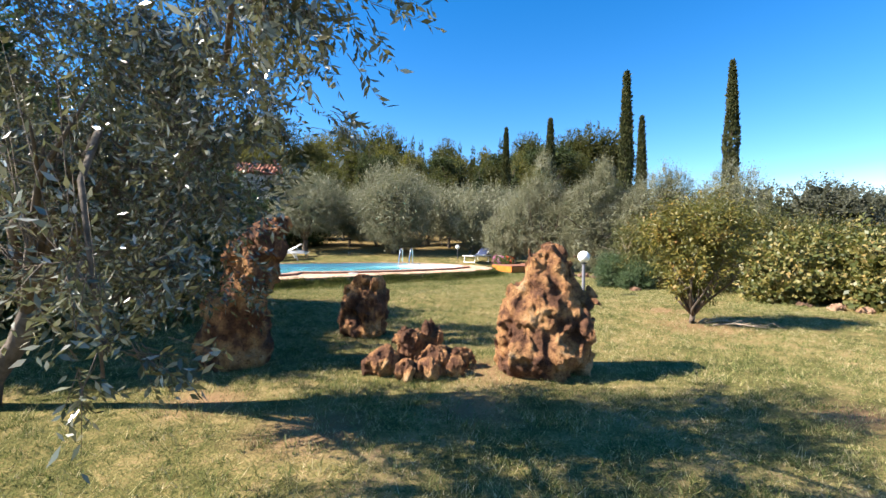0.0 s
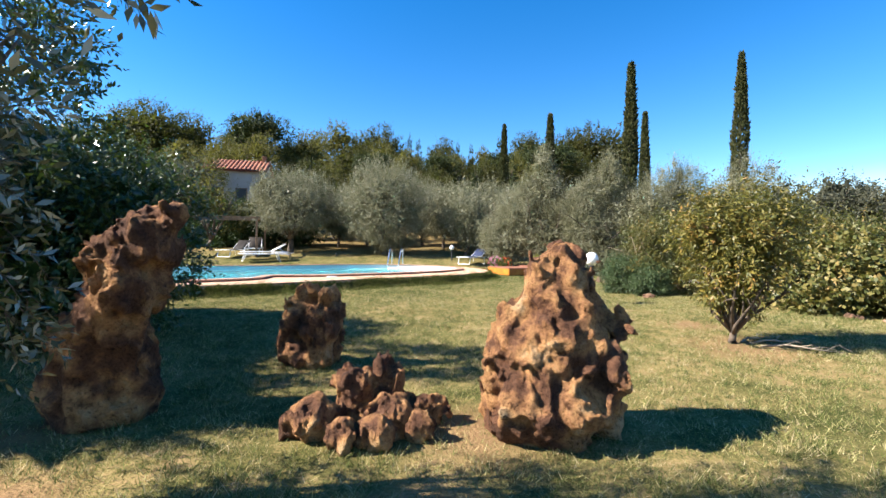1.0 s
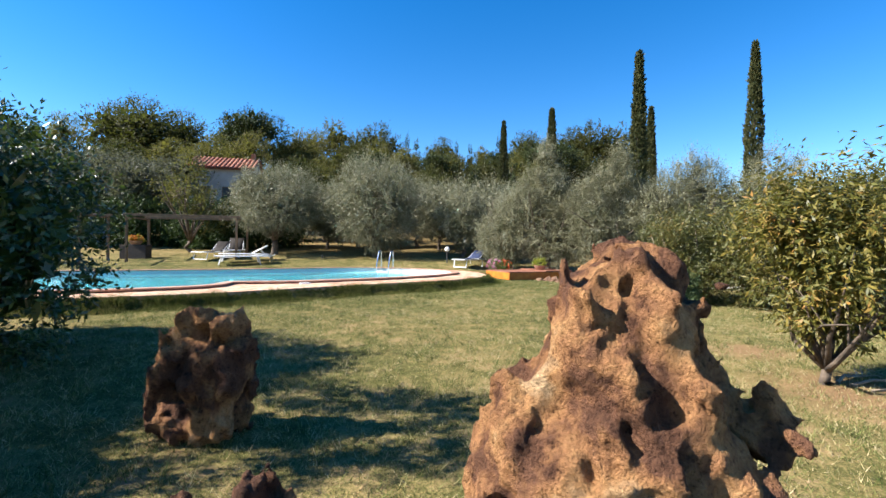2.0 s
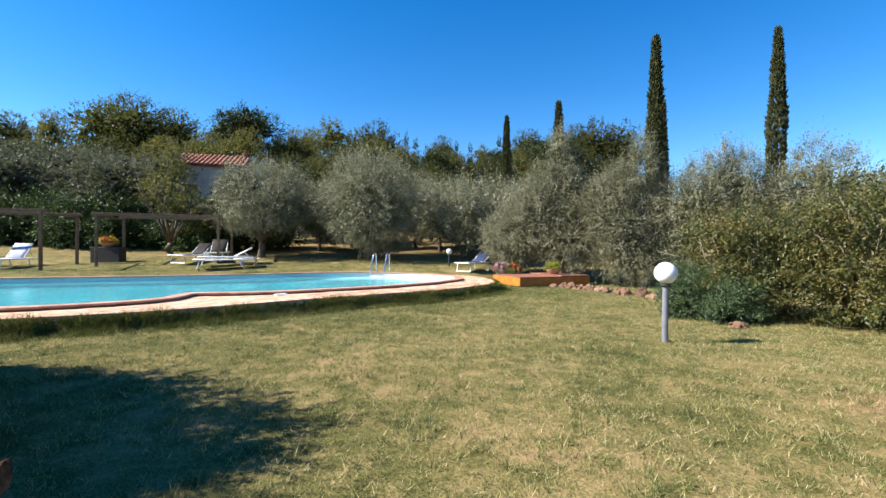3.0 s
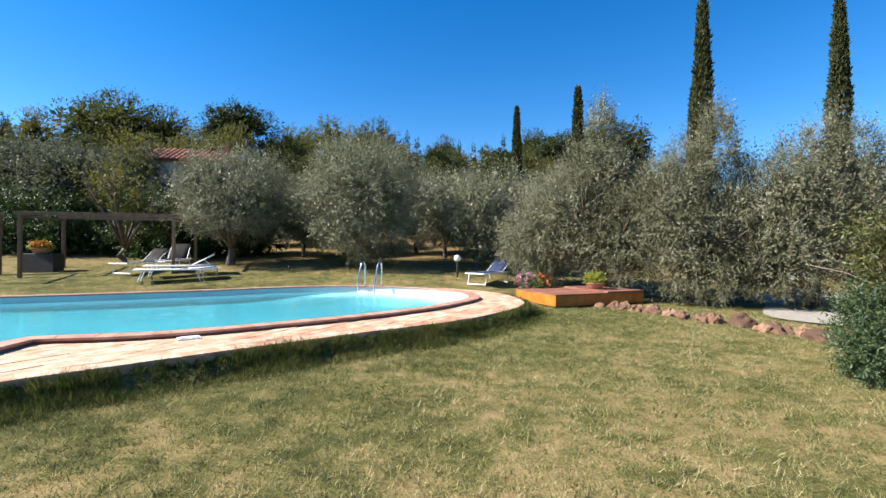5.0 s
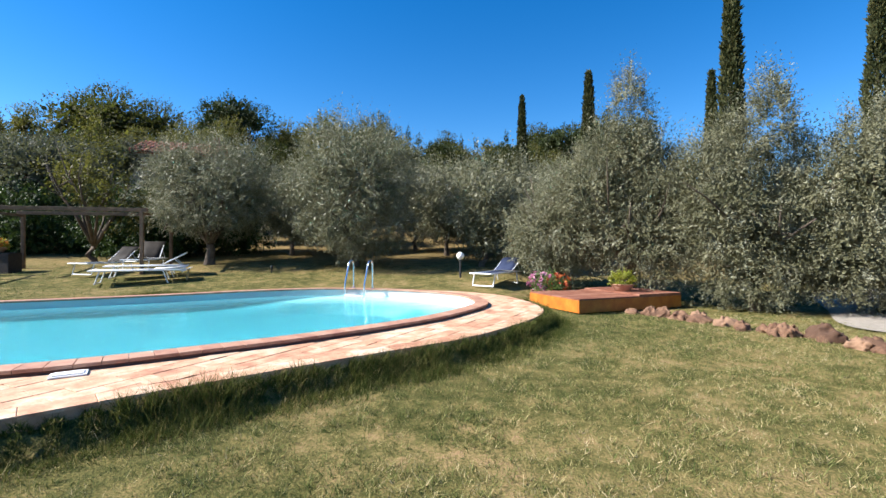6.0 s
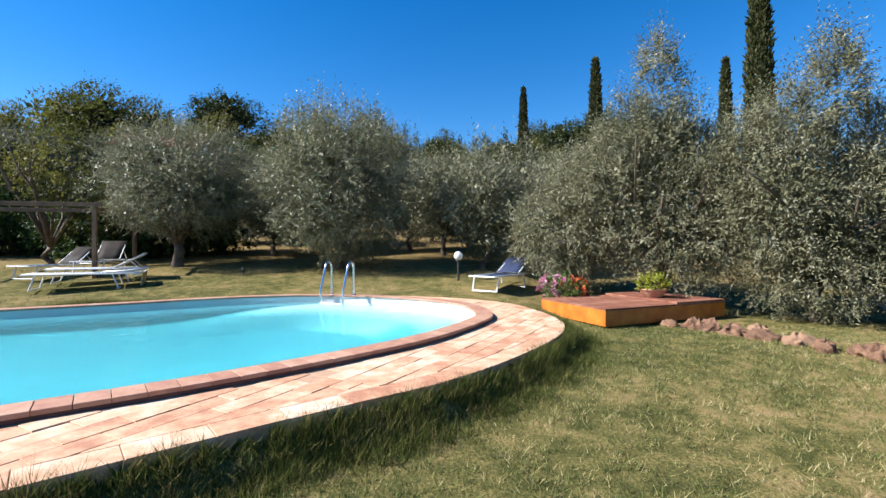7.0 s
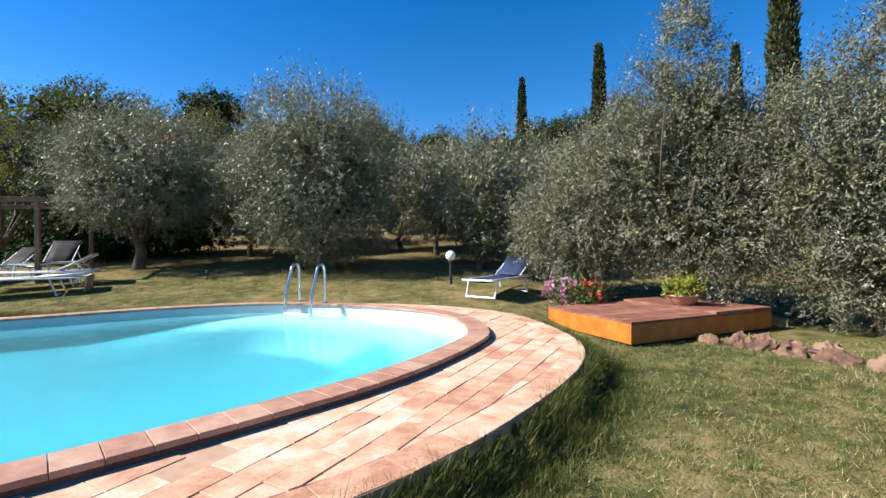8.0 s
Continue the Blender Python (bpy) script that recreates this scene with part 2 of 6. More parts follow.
M_AUTUMN = leaf_material("turning_leaf", [(0.0, (0.033, 0.038, 0.012)), (0.5, (0.070, 0.070, 0.021)), (1.0, (0.126, 0.103, 0.034))], 0.6, 0.25, (0.3, 0.3, 0.05), sheen=0.15)
M_PINE = leaf_material("pine_needles", [(0.0, (0.014, 0.021, 0.009)), (0.6, (0.035, 0.048, 0.015)), (1.0, (0.077, 0.091, 0.030))], 0.6, 0.1, (0.1, 0.15, 0.03), sheen=0.15)
M_SILVER = leaf_material("far_olive_leaf", [(0.0, (0.032, 0.035, 0.022)), (0.5, (0.069, 0.071, 0.050)), (1.0, (0.128, 0.126, 0.095))], 0.5, 0.2, (0.2, 0.22, 0.1), sheen=0.05, island=0.4)
M_FLOWER = leaf_material("petals", [(0.0, (0.347, 0.037, 0.145)), (0.5, (0.477, 0.182, 0.298)), (0.8, (0.578, 0.437, 0.464)), (1.0, (0.539, 0.087, 0.053))], 0.6, 0.2, (0.6, 0.2, 0.3))
M_ORANGE = leaf_material("orange_petals", [(0.0, (0.424, 0.116, 0.013)), (0.6, (0.539, 0.204, 0.020)), (1.0, (0.554, 0.305, 0.053))], 0.6, 0.2, (0.6, 0.25, 0.05))
M_RED = leaf_material("red_petals", [(0.0, (0.300, 0.028, 0.017)), (0.6, (0.450, 0.085, 0.017)), (1.0, (0.520, 0.227, 0.043))], 0.6, 0.2, (0.4, 0.12, 0.03))
M_POTLEAF = leaf_material("pot_plant_leaf", [(0.0, (0.030, 0.057, 0.013)), (0.6, (0.080, 0.132, 0.026)), (1.0, (0.160, 0.198, 0.043))], 0.5, 0.25, (0.15, 0.2, 0.03))
M_LIME = leaf_material("lime_leaf", [(0.0, (0.108, 0.138, 0.013)), (0.6, (0.216, 0.240, 0.020)), (1.0, (0.323, 0.305, 0.040))], 0.5, 0.3, (0.4, 0.42, 0.05))


# lusher grass along the paving, and patches of bare reddish earth: x, y, radius
LUSH = [(1.4, 15.6, 1.9), (0.2, 13.0, 1.5), (-1.8, 11.0, 1.6), (-3.6, 9.2, 1.7), (2.2, 17.2, 1.2), (-10.0, 18.4, 2.6), (-14.0, 17.6, 3.0), (-6.2, 19.6, 1.8)]


def lush_shift(n, l, coords, height, depth):
    """Lowers height by depth within the lush patches, with soft ragged edges."""
    ragged = noise_node(n, l, 2.0, 3, 0.6, coords)
    total = height
    for x, y, size in LUSH:
        ds = n.new("ShaderNodeVectorMath")
        ds.operation = "DISTANCE"
        l.new(coords.outputs["Object"], ds.inputs[0])
        ds.inputs[1].default_value = (x, y, 0)
        far = n.new("ShaderNodeMath")
        far.operation = "MULTIPLY_ADD"
        l.new(ragged.outputs[0], far.inputs[0])
        far.inputs[1].default_value = size
        l.new(ds.outputs["Value"], far.inputs[2])
        mp = n.new("ShaderNodeMapRange")
        l.new(far.outputs[0], mp.inputs[0])
        mp.inputs[1].default_value, mp.inputs[2].default_value = size * 0.8, size * 1.6
        mp.inputs[3].default_value, mp.inputs[4].default_value = depth, 0.0
        sub = n.new("ShaderNodeMath")
        sub.operation = "SUBTRACT"
        l.new(total, sub.inputs[0])
        l.new(mp.outputs[0], sub.inputs[1])
        total = sub.outputs[0]
    return total


def grass_material(name, stops, through=0.3):
    m, n, l, b = material(name)
    g = n.new("ShaderNodeNewGeometry")
    tc = n.new("ShaderNodeTexCoord")
    big = noise_node(n, l, 0.7, 4, 0.65, tc)
    mid = noise_node(n, l, 13.0, 4, 0.7, tc)
    s = n.new("ShaderNodeMath")
    s.operation = "MULTIPLY_ADD"
    l.new(big.outputs[0], s.inputs[0])
    s.inputs[1].default_value = 0.7
    tuft = n.new("ShaderNodeMath")
    tuft.operation = "MULTIPLY"
    l.new(mid.outputs[0], tuft.inputs[0])
    tuft.inputs[1].default_value = 1.7
    l.new(tuft.outputs[0], s.inputs[2])
    q = n.new("ShaderNodeMath")
    q.operation = "MULTIPLY_ADD"
    l.new(g.outputs["Random Per Island"], q.inputs[0])
    q.inputs[1].default_value = 0.75
    q.inputs[2].default_value = -1.10
    a = n.new("ShaderNodeMath")
    a.operation = "ADD"
    l.new(s.outputs[0], a.inputs[0])
    l.new(q.outputs[0], a.inputs[1])
    r = ramp_node(n, stops)
    l.new(lush_shift(n, l, tc, a.outputs[0], 0.09), r.inputs[0])
    l.new(r.outputs[0], b.inputs["Base Color"])
    b.inputs["Roughness"].default_value = 0.8
    b.inputs["Specular IOR Level"].default_value = 0.1
    tr = n.new("ShaderNodeBsdfTranslucent")
    l.new(r.outputs[0], tr.inputs["Color"])
    mx = n.new("ShaderNodeMixShader")
    mx.inputs[0].default_value = through
    l.new(b.outputs[0], mx.inputs[1])
    l.new(tr.outputs[0], mx.inputs[2])
    l.new(mx.outputs[0], n["Material Output"].inputs["Surface"])
    return m


M_BLADE = grass_material("lawn_blades", [(0.05, (0.045, 0.068, 0.018)), (0.33, (0.119, 0.144, 0.042)), (0.55, (0.248, 0.239, 0.091)), (0.76, (0.422, 0.352, 0.175)), (0.97, (0.570, 0.461, 0.282))])
M_BANK = grass_material("bank_grass", [(0.1, (0.035, 0.053, 0.012)), (0.45, (0.083, 0.102, 0.023)), (0.75, (0.160, 0.151, 0.044)), (0.95, (0.319, 0.238, 0.103))])


BARE = [(3.65, 6.6, 0.75), (0.75, 4.0, 0.5), (3.2, 3.3, 0.4), (-1.9, 3.6, 0.35), (3.6, 7.9, 0.5), (-0.4, 2.6, 0.45), (0.6, 3.1, 0.4), (-1.3, 3.0, 0.4)]


def lawn_material():
    m, n, l, b = material("lawn_soil")
    tc = n.new("ShaderNodeTexCoord")
    big = noise_node(n, l, 0.8, 5, 0.7, tc)
    mid = noise_node(n, l, 4.0, 4, 0.65, tc)
    fine = noise_node(n, l, 55.0, 3, 0.7, tc)
    s = n.new("ShaderNodeMath")
    s.operation = "ADD"
    l.new(big.outputs[0], s.inputs[0])
    l.new(mid.outputs[0], s.inputs[1])
    q = n.new("ShaderNodeMath")
    q.operation = "ADD"
    l.new(s.outputs[0], q.inputs[0])
    l.new(fine.outputs[0], q.inputs[1])
    h = n.new("ShaderNodeMath")
    h.operation = "MULTIPLY_ADD"
    l.new(q.outputs[0], h.inputs[0])
    h.inputs[1].default_value = 1.0
    h.inputs[2].default_value = -1.0
    r = ramp_node(n, [(0.2, (0.052, 0.057, 0.018)), (0.42, (0.117, 0.105, 0.036)), (0.6, (0.215, 0.165, 0.068)), (0.85, (0.319, 0.207, 0.109))])
    l.new(lush_shift(n, l, tc, h.outputs[0], 0.12), r.inputs[0])
    sep = n.new("ShaderNodeSeparateXYZ")
    l.new(tc.outputs["Object"], sep.inputs[0])
    far = n.new("ShaderNodeMath")
    far.operation = "MULTIPLY_ADD"
    l.new(mid.outputs[0], far.inputs[0])
    far.inputs[1].default_value = 3.0
    l.new(sep.outputs["Y"], far.inputs[2])
    grove = n.new("ShaderNodeMapRange")
    l.new(far.outputs[0], grove.inputs[0])
    grove.inputs[1].default_value, grove.inputs[2].default_value = 22.0, 27.0
    grove.inputs[3].default_value, grove.inputs[4].default_value = 0.0, 0.6
    col = mix_node(n, l, grove.outputs[0], r.outputs[0], (0.20, 0.13, 0.062))
    for x, y, size in BARE:
        ds = n.new("ShaderNodeVectorMath")
        ds.operation = "DISTANCE"
        l.new(tc.outputs["Object"], ds.inputs[0])
        ds.inputs[1].default_value = (x, y, 0)
        ragged = n.new("ShaderNodeMath")
        ragged.operation = "MULTIPLY_ADD"
        l.new(mid.outputs[0], ragged.inputs[0])
        ragged.inputs[1].default_value = size
        l.new(ds.outputs["Value"], ragged.inputs[2])
        mp = n.new("ShaderNodeMapRange")
        l.new(ragged.outputs[0], mp.inputs[0])
        mp.inputs[1].default_value, mp.inputs[2].default_value = size * 0.8, size * 1.6
        mp.inputs[3].default_value, mp.inputs[4].default_value = 0.65, 0.0
        col = mix_node(n, l, mp.outputs[0], col, (0.27, 0.15, 0.085))
    l.new(col, b.inputs["Base Color"])
    b.inputs["Roughness"].default_value = 0.95
    b.inputs["Specular IOR Level"].default_value = 0.05
    bump_node(n, l, b, fine.outputs[0], 0.7, 0.03)
    return m


M_LAWN = lawn_material()
M_COTTO = surface("terracotta_paver", [(0.26, (0.350, 0.160, 0.092)), (0.40, (0.460, 0.245, 0.145)), (0.51, (0.515, 0.307, 0.189)), (0.62, (0.560, 0.373, 0.254)), (0.76, (0.590, 0.450, 0.345))], 7, 60, 0.8, 0, 0.4, 0.006, "Object", 0.32)
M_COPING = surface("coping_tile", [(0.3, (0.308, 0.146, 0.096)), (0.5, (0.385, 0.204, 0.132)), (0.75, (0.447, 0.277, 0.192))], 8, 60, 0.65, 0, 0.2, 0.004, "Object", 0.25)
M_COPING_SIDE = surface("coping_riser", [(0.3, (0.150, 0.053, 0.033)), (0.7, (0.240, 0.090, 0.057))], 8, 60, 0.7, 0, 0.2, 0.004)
M_MORTAR = surface("mortar", [(0.3, (0.340, 0.198, 0.125)), (0.7, (0.440, 0.283, 0.181))], 12, 90, 0.95, 0, 0.3, 0.004)
M_WHITE = surface("white_metal", [(0.3, (0.72, 0.72, 0.72)), (0.7, (0.82, 0.82, 0.82))], 10, 90, 0.35, 0, 0)
M_STEEL = surface("polished_steel", [(0.3, (0.55, 0.56, 0.58)), (0.7, (0.68, 0.69, 0.71))], 10, 90, 0.18, 1.0, 0)
M_GREY_POLE = surface("grey_pole", [(0.3, (0.12, 0.12, 0.14)), (0.7, (0.18, 0.18, 0.20))], 8, 80, 0.5, 0, 0.1, 0.002)
M_BLACK = surface("black_plastic", [(0.3, (0.015, 0.015, 0.017)), (0.7, (0.03, 0.03, 0.03))], 8, 80, 0.5, 0, 0)
M_GLOBE = surface("opal_globe", [(0.3, (0.84, 0.83, 0.80)), (0.7, (0.90, 0.89, 0.87))], 5, 60, 0.25, 0, 0)
M_DECKWOOD = surface("orange_plank", [(0.25, (0.293, 0.073, 0.007)), (0.5, (0.431, 0.128, 0.010)), (0.75, (0.524, 0.189, 0.020))], 5, 45, 0.55, 0, 0.2, 0.004)
M_LIDWOOD = surface("weathered_red_plank", [(0.25, (0.131, 0.040, 0.022)), (0.5, (0.200, 0.073, 0.041)), (0.75, (0.285, 0.131, 0.083))], 6, 60, 0.7, 0, 0.3, 0.004, "Object", 0.3)
M_TERRA = surface("terracotta_pot", [(0.3, (0.347, 0.160, 0.093)), (0.7, (0.477, 0.291, 0.199))], 9, 80, 0.85, 0, 0.2, 0.004)
M_POST = surface("brown_timber", [(0.3, (0.100, 0.059, 0.030)), (0.7, (0.193, 0.120, 0.066))], 6, 60, 0.75, 0, 0.3, 0.004)
M_WICKER = surface("dark_wicker", [(0.3, (0.015, 0.010, 0.008)), (0.7, (0.042, 0.027, 0.020))], 20, 80, 0.7, 0, 0.6, 0.01)
M_CANVAS_W = surface("white_canvas", [(0.3, (0.539, 0.524, 0.508)), (0.7, (0.616, 0.601, 0.585))], 6, 120, 0.8, 0, 0.2, 0.003)
M_CANVAS_B = surface("blue_grey_mesh", [(0.3, (0.023, 0.032, 0.069)), (0.7, (0.042, 0.054, 0.100))], 6, 160, 0.6, 0, 0.3, 0.003)
M_CANVAS_L = surface("pale_lavender_canvas", [(0.3, (0.323, 0.331, 0.416)), (0.7, (0.424, 0.431, 0.508))], 6, 120, 0.8, 0, 0.2, 0.003)
M_CANVAS_G = surface("grey_mesh", [(0.3, (0.019, 0.016, 0.015)), (0.7, (0.035, 0.031, 0.028))], 6, 160, 0.7, 0, 0.3, 0.003)
for cloth in (M_CANVAS_G, M_CANVAS_B):
    cloth.node_tree.nodes["Principled BSDF"].inputs["Specular IOR Level"].default_value = 0.1
M_CANVAS_Y = surface("cream_canvas", [(0.3, (0.424, 0.291, 0.120)), (0.7, (0.508, 0.378, 0.186))], 6, 120, 0.85, 0, 0.2, 0.003)
M_WALL = surface("pale_plaster", [(0.3, (0.308, 0.268, 0.238)), (0.7, (0.382, 0.338, 0.302))], 2, 40, 0.9, 0, 0.2, 0.01)
M_ROOF = surface("roof_tile", [(0.25, (0.166, 0.047, 0.023)), (0.5, (0.255, 0.084, 0.040)), (0.8, (0.319, 0.136, 0.073))], 5, 40, 0.85, 0, 0.3, 0.01, "Object", 0.5)
M_GRAVEL = surface("pale_gravel", [(0.3, (0.226, 0.194, 0.158)), (0.7, (0.356, 0.316, 0.265))], 9, 60, 0.95, 0, 0.8, 0.03)


# ---- pool outline: the outer edge of the coping, from control points of one closed curve ----
POOL = [(-4.30, 11.62), (-3.30, 12.02), (-2.30, 12.85), (-1.50, 13.66), (-0.62, 14.80), (-0.10, 15.95), (-0.02, 16.60), (-0.25, 17.40),
        (-0.70, 17.92), (-1.50, 18.38), (-2.60, 18.62), (-3.60, 18.52), (-4.70, 17.95), (-5.90, 16.95), (-7.20, 16.00), (-8.80, 15.00),
        (-10.40, 14.10), (-12.00, 12.90), (-12.40, 11.20), (-11.20, 9.70), (-9.20, 8.90), (-7.00, 8.90), (-5.60, 9.45), (-4.70, 10.15), (-4.22, 10.85)]


def closed_curve(ctrl, per=14, sharp=()):
    """A smooth closed curve through ctrl; at the numbers in sharp it has a corner."""
    out, n = [], len(ctrl)
    for i in range(n):
        p0, p1, p2, p3 = (np.array(ctrl[(i + k) % n], dtype=float) for k in (-1, 0, 1, 2))
        m1 = (p2 - p1) if i in sharp else (p2 - p0) / 2
        m2 = (p2 - p1) if (i + 1) % n in sharp else (p3 - p1) / 2
        for k in range(per):
            t = k / per
            out.append((2 * t ** 3 - 3 * t * t + 1) * p1 + (t ** 3 - 2 * t * t + t) * m1 + (-2 * t ** 3 + 3 * t * t) * p2 + (t ** 3 - t * t) * m2)
    return np.array(out)


def even(curve, step):
    """The closed curve walked in even steps."""
    c = np.vstack([curve, curve[:1]])
    d = np.concatenate([[0], np.cumsum(np.linalg.norm(np.diff(c, axis=0), axis=1))])
    n = int(round(d[-1] / step))
    s = np.arange(n) * d[-1] / n
    return np.stack([np.interp(s, d, c[:, k]) for k in (0, 1)], axis=1)


def offset(curve, dist):
    """The closed curve moved outwards by dist (it runs counter-clockwise)."""
    t = np.roll(curve, -2, axis=0) - np.roll(curve, 2, axis=0)
    t /= np.linalg.norm(t, axis=1)[:, None] + 1e-9
    return curve + dist * np.stack([t[:, 1], -t[:, 0]], axis=1)


def signed_distance(pts, curve):
    """Distance to a closed curve, below 0 inside, and the nearest curve point's number."""
    pts = np.asarray(pts, dtype=float)
    best, near = np.full(len(pts), 1e9), np.zeros(len(pts), dtype=int)
    for i in range(0, len(pts), 4000):
        d = np.linalg.norm(pts[i:i + 4000, None] - curve[None], axis=2)
        near[i:i + 4000] = d.argmin(axis=1)
        best[i:i + 4000] = d.min(axis=1)
    inside = np.zeros(len(pts), dtype=bool)
    nxt = np.roll(curve, -1, axis=0)
    for (x1, y1), (x2, y2) in zip(curve, nxt):
        if y1 != y2:
            hit = ((y1 > pts[:, 1]) != (y2 > pts[:, 1])) & (pts[:, 0] < (x2 - x1) * (pts[:, 1] - y1) / (y2 - y1) + x1)
            inside ^= hit
    return np.where(inside, -best, best), near


COPING_OUT = even(closed_curve(POOL, 14, (0,)), 0.16)
area2 = np.sum(COPING_OUT[:, 0] * np.roll(COPING_OUT[:, 1], -1) - np.roll(COPING_OUT[:, 0], -1) * COPING_OUT[:, 1])
if area2 < 0:
    COPING_OUT = COPING_OUT[::-1].copy()
COPING_IN = offset(COPING_OUT, -0.20)
DECK_Z, COPING_Z, WATER_Z = 0.20, 0.255, 0.12
# the paving is broad on the lawn side and narrow behind
DECK_CTRL = [(-4.62, 9.36), (-3.82, 9.96), (-2.99, 10.86), (-1.95, 12.02), (-1.00, 13.02), (-0.30, 13.72), (0.22, 14.50), (0.62, 15.28), (0.82, 16.00),
             (0.78, 16.70), (0.45, 17.70), (-0.10, 18.40), (-1.20, 18.85), (-2.60, 18.95), (-3.75, 18.85), (-4.90, 18.25), (-6.10, 17.25), (-7.40, 16.28),
             (-9.00, 15.28), (-10.60, 14.40), (-12.30, 13.10), (-12.90, 11.20), (-11.60, 9.20), (-9.30, 8.20), (-7.00, 8.15), (-5.60, 8.70)]
DECK_OUT = even(closed_curve(DECK_CTRL, 12), 0.16)


def ground_height(x, y):
    """The lawn, the bank round the pool, and the hillside behind it."""
    x, y = np.asarray(x, dtype=float), np.asarray(y, dtype=float)
    behind = smoothstep(-0.8, 1.6, y - (17.0 + (np.clip(x, -14, 0.3) - 0.3) * 0.36)) * (1 - smoothstep(0.2, 1.4, x))
    left = 1 - 0.75 * smoothstep(1, 16, x - 0.32 * np.maximum(y - 30, 0))
    up = np.maximum(y - 18.6, 0)
    hill = 0.1 * np.minimum(up, 20) + 0.16 * np.clip(y - 38.6, 0, 95)
    side = 0.05 * np.maximum(-x - 15, 0) * smoothstep(16, 30, y)
    return 0.19 * behind + hill * left + np.minimum(side, 2.2) - 0.02 - 0.085 * (1 - smoothstep(3.5, 9.5, y))


def bank_height(d):
    return 0.17 * (1 - smoothstep(0.0, 0.20, d))


# ---- ground ----
def axis_steps(parts):
    out = []
    for a, b, step in parts:
        out.extend(np.arange(a, b, step))
    out.append(parts[-1][1])
    return np.array(out)


gx = axis_steps([(-900, -120, 60), (-120, -30, 6), (-30, -14, 1), (-14, -5, 0.25), (-5, 3, 0.1), (3, 12, 0.3), (12, 30, 1.5), (30, 120, 9), (120, 900, 60)])
gy = axis_steps([(-300, -20, 40), (-20, -4, 2), (-4, 8, 0.25), (8, 19, 0.1), (19, 30, 0.4), (30, 60, 1.5), (60, 150, 6), (150, 900, 50)])
GX, GY = np.meshgrid(gx, gy)
flat = np.stack([GX.ravel(), GY.ravel()], axis=1)
gz = ground_height(flat[:, 0], flat[:, 1])
near_pool = (np.abs(flat[:, 0] + 6) < 9) & (np.abs(flat[:, 1] - 13.5) < 8)
sd = np.full(len(flat), 9.0)
sd[near_pool], _ = signed_distance(flat[near_pool], DECK_OUT)
gz = np.where(sd < 1, np.maximum(gz, ground_height(flat[:, 0], flat[:, 1]) * 0 + bank_height(np.maximum(sd, 0)) * (sd < 0.3) - 0.02), gz)
bumps = np.stack([flat[:, 0] * 0.9, flat[:, 1] * 0.9, np.zeros(len(flat))], axis=1)
gz = gz + np.where(np.abs(flat[:, 0]) < 40, 0.012 * value_noise(bumps * 1.6, 5), 0)
gz = np.where(sd < 0, np.minimum(gz, 0.12), gz)
idx = np.arange(len(flat)).reshape(GX.shape)
quads = np.stack([idx[:-1, :-1], idx[:-1, 1:], idx[1:, 1:], idx[1:, :-1]], axis=-1).reshape(-1, 4)
keep = ~np.all(sd[quads] < -0.22, axis=1)
ground = part("ground", mesh_from("ground", np.column_stack([flat, gz]), quads[keep], M_LAWN, True), None, None)
tagged(ground, "dry mown lawn rising into a grassy olive hillside", "ground", kind="structure")


# ---- foliage ----
def unit(v):
    return v / (np.linalg.norm(v, axis=1)[:, None] + 1e-9)


def leaves(rng, base, way, length, per, size, width, spread=0.9, droop=0.0):
    """Leaves in turn along shoots: four-cornered, folded along nothing, each an island of its own."""
    n = len(base)
    k = np.tile((np.arange(per) + 0.6) / per, n)
    b, d, ln = (np.repeat(a, per, axis=0) for a in (base, way, length))
    pos = b + d * (ln * k)[:, None]
    side = unit(np.cross(d, rng.normal(size=(n * per, 3))))
    lean = spread * (0.7 + 0.6 * rng.random((n * per, 1)))
    out = unit(d * np.cos(lean) + side * np.sin(lean) - np.array([[0, 0, droop]]))
    s = size * (0.65 + 0.7 * rng.random((n * per, 1)))
    face = np.array([[0, 0, 0.45]]) + 0.6 * d + rng.normal(0, 0.55, (n * per, 3))
    across = unit(np.cross(out, face)) * s * width * 0.5
    tip = pos + out * s
    mid = pos + out * s * 0.45
    bend = unit(np.cross(out, across)) * s * 0.06
    v = np.stack([pos, mid + across + bend, tip, mid - across + bend], axis=1).reshape(-1, 3)
    f = np.arange(len(v)).reshape(-1, 4)
    return v, f


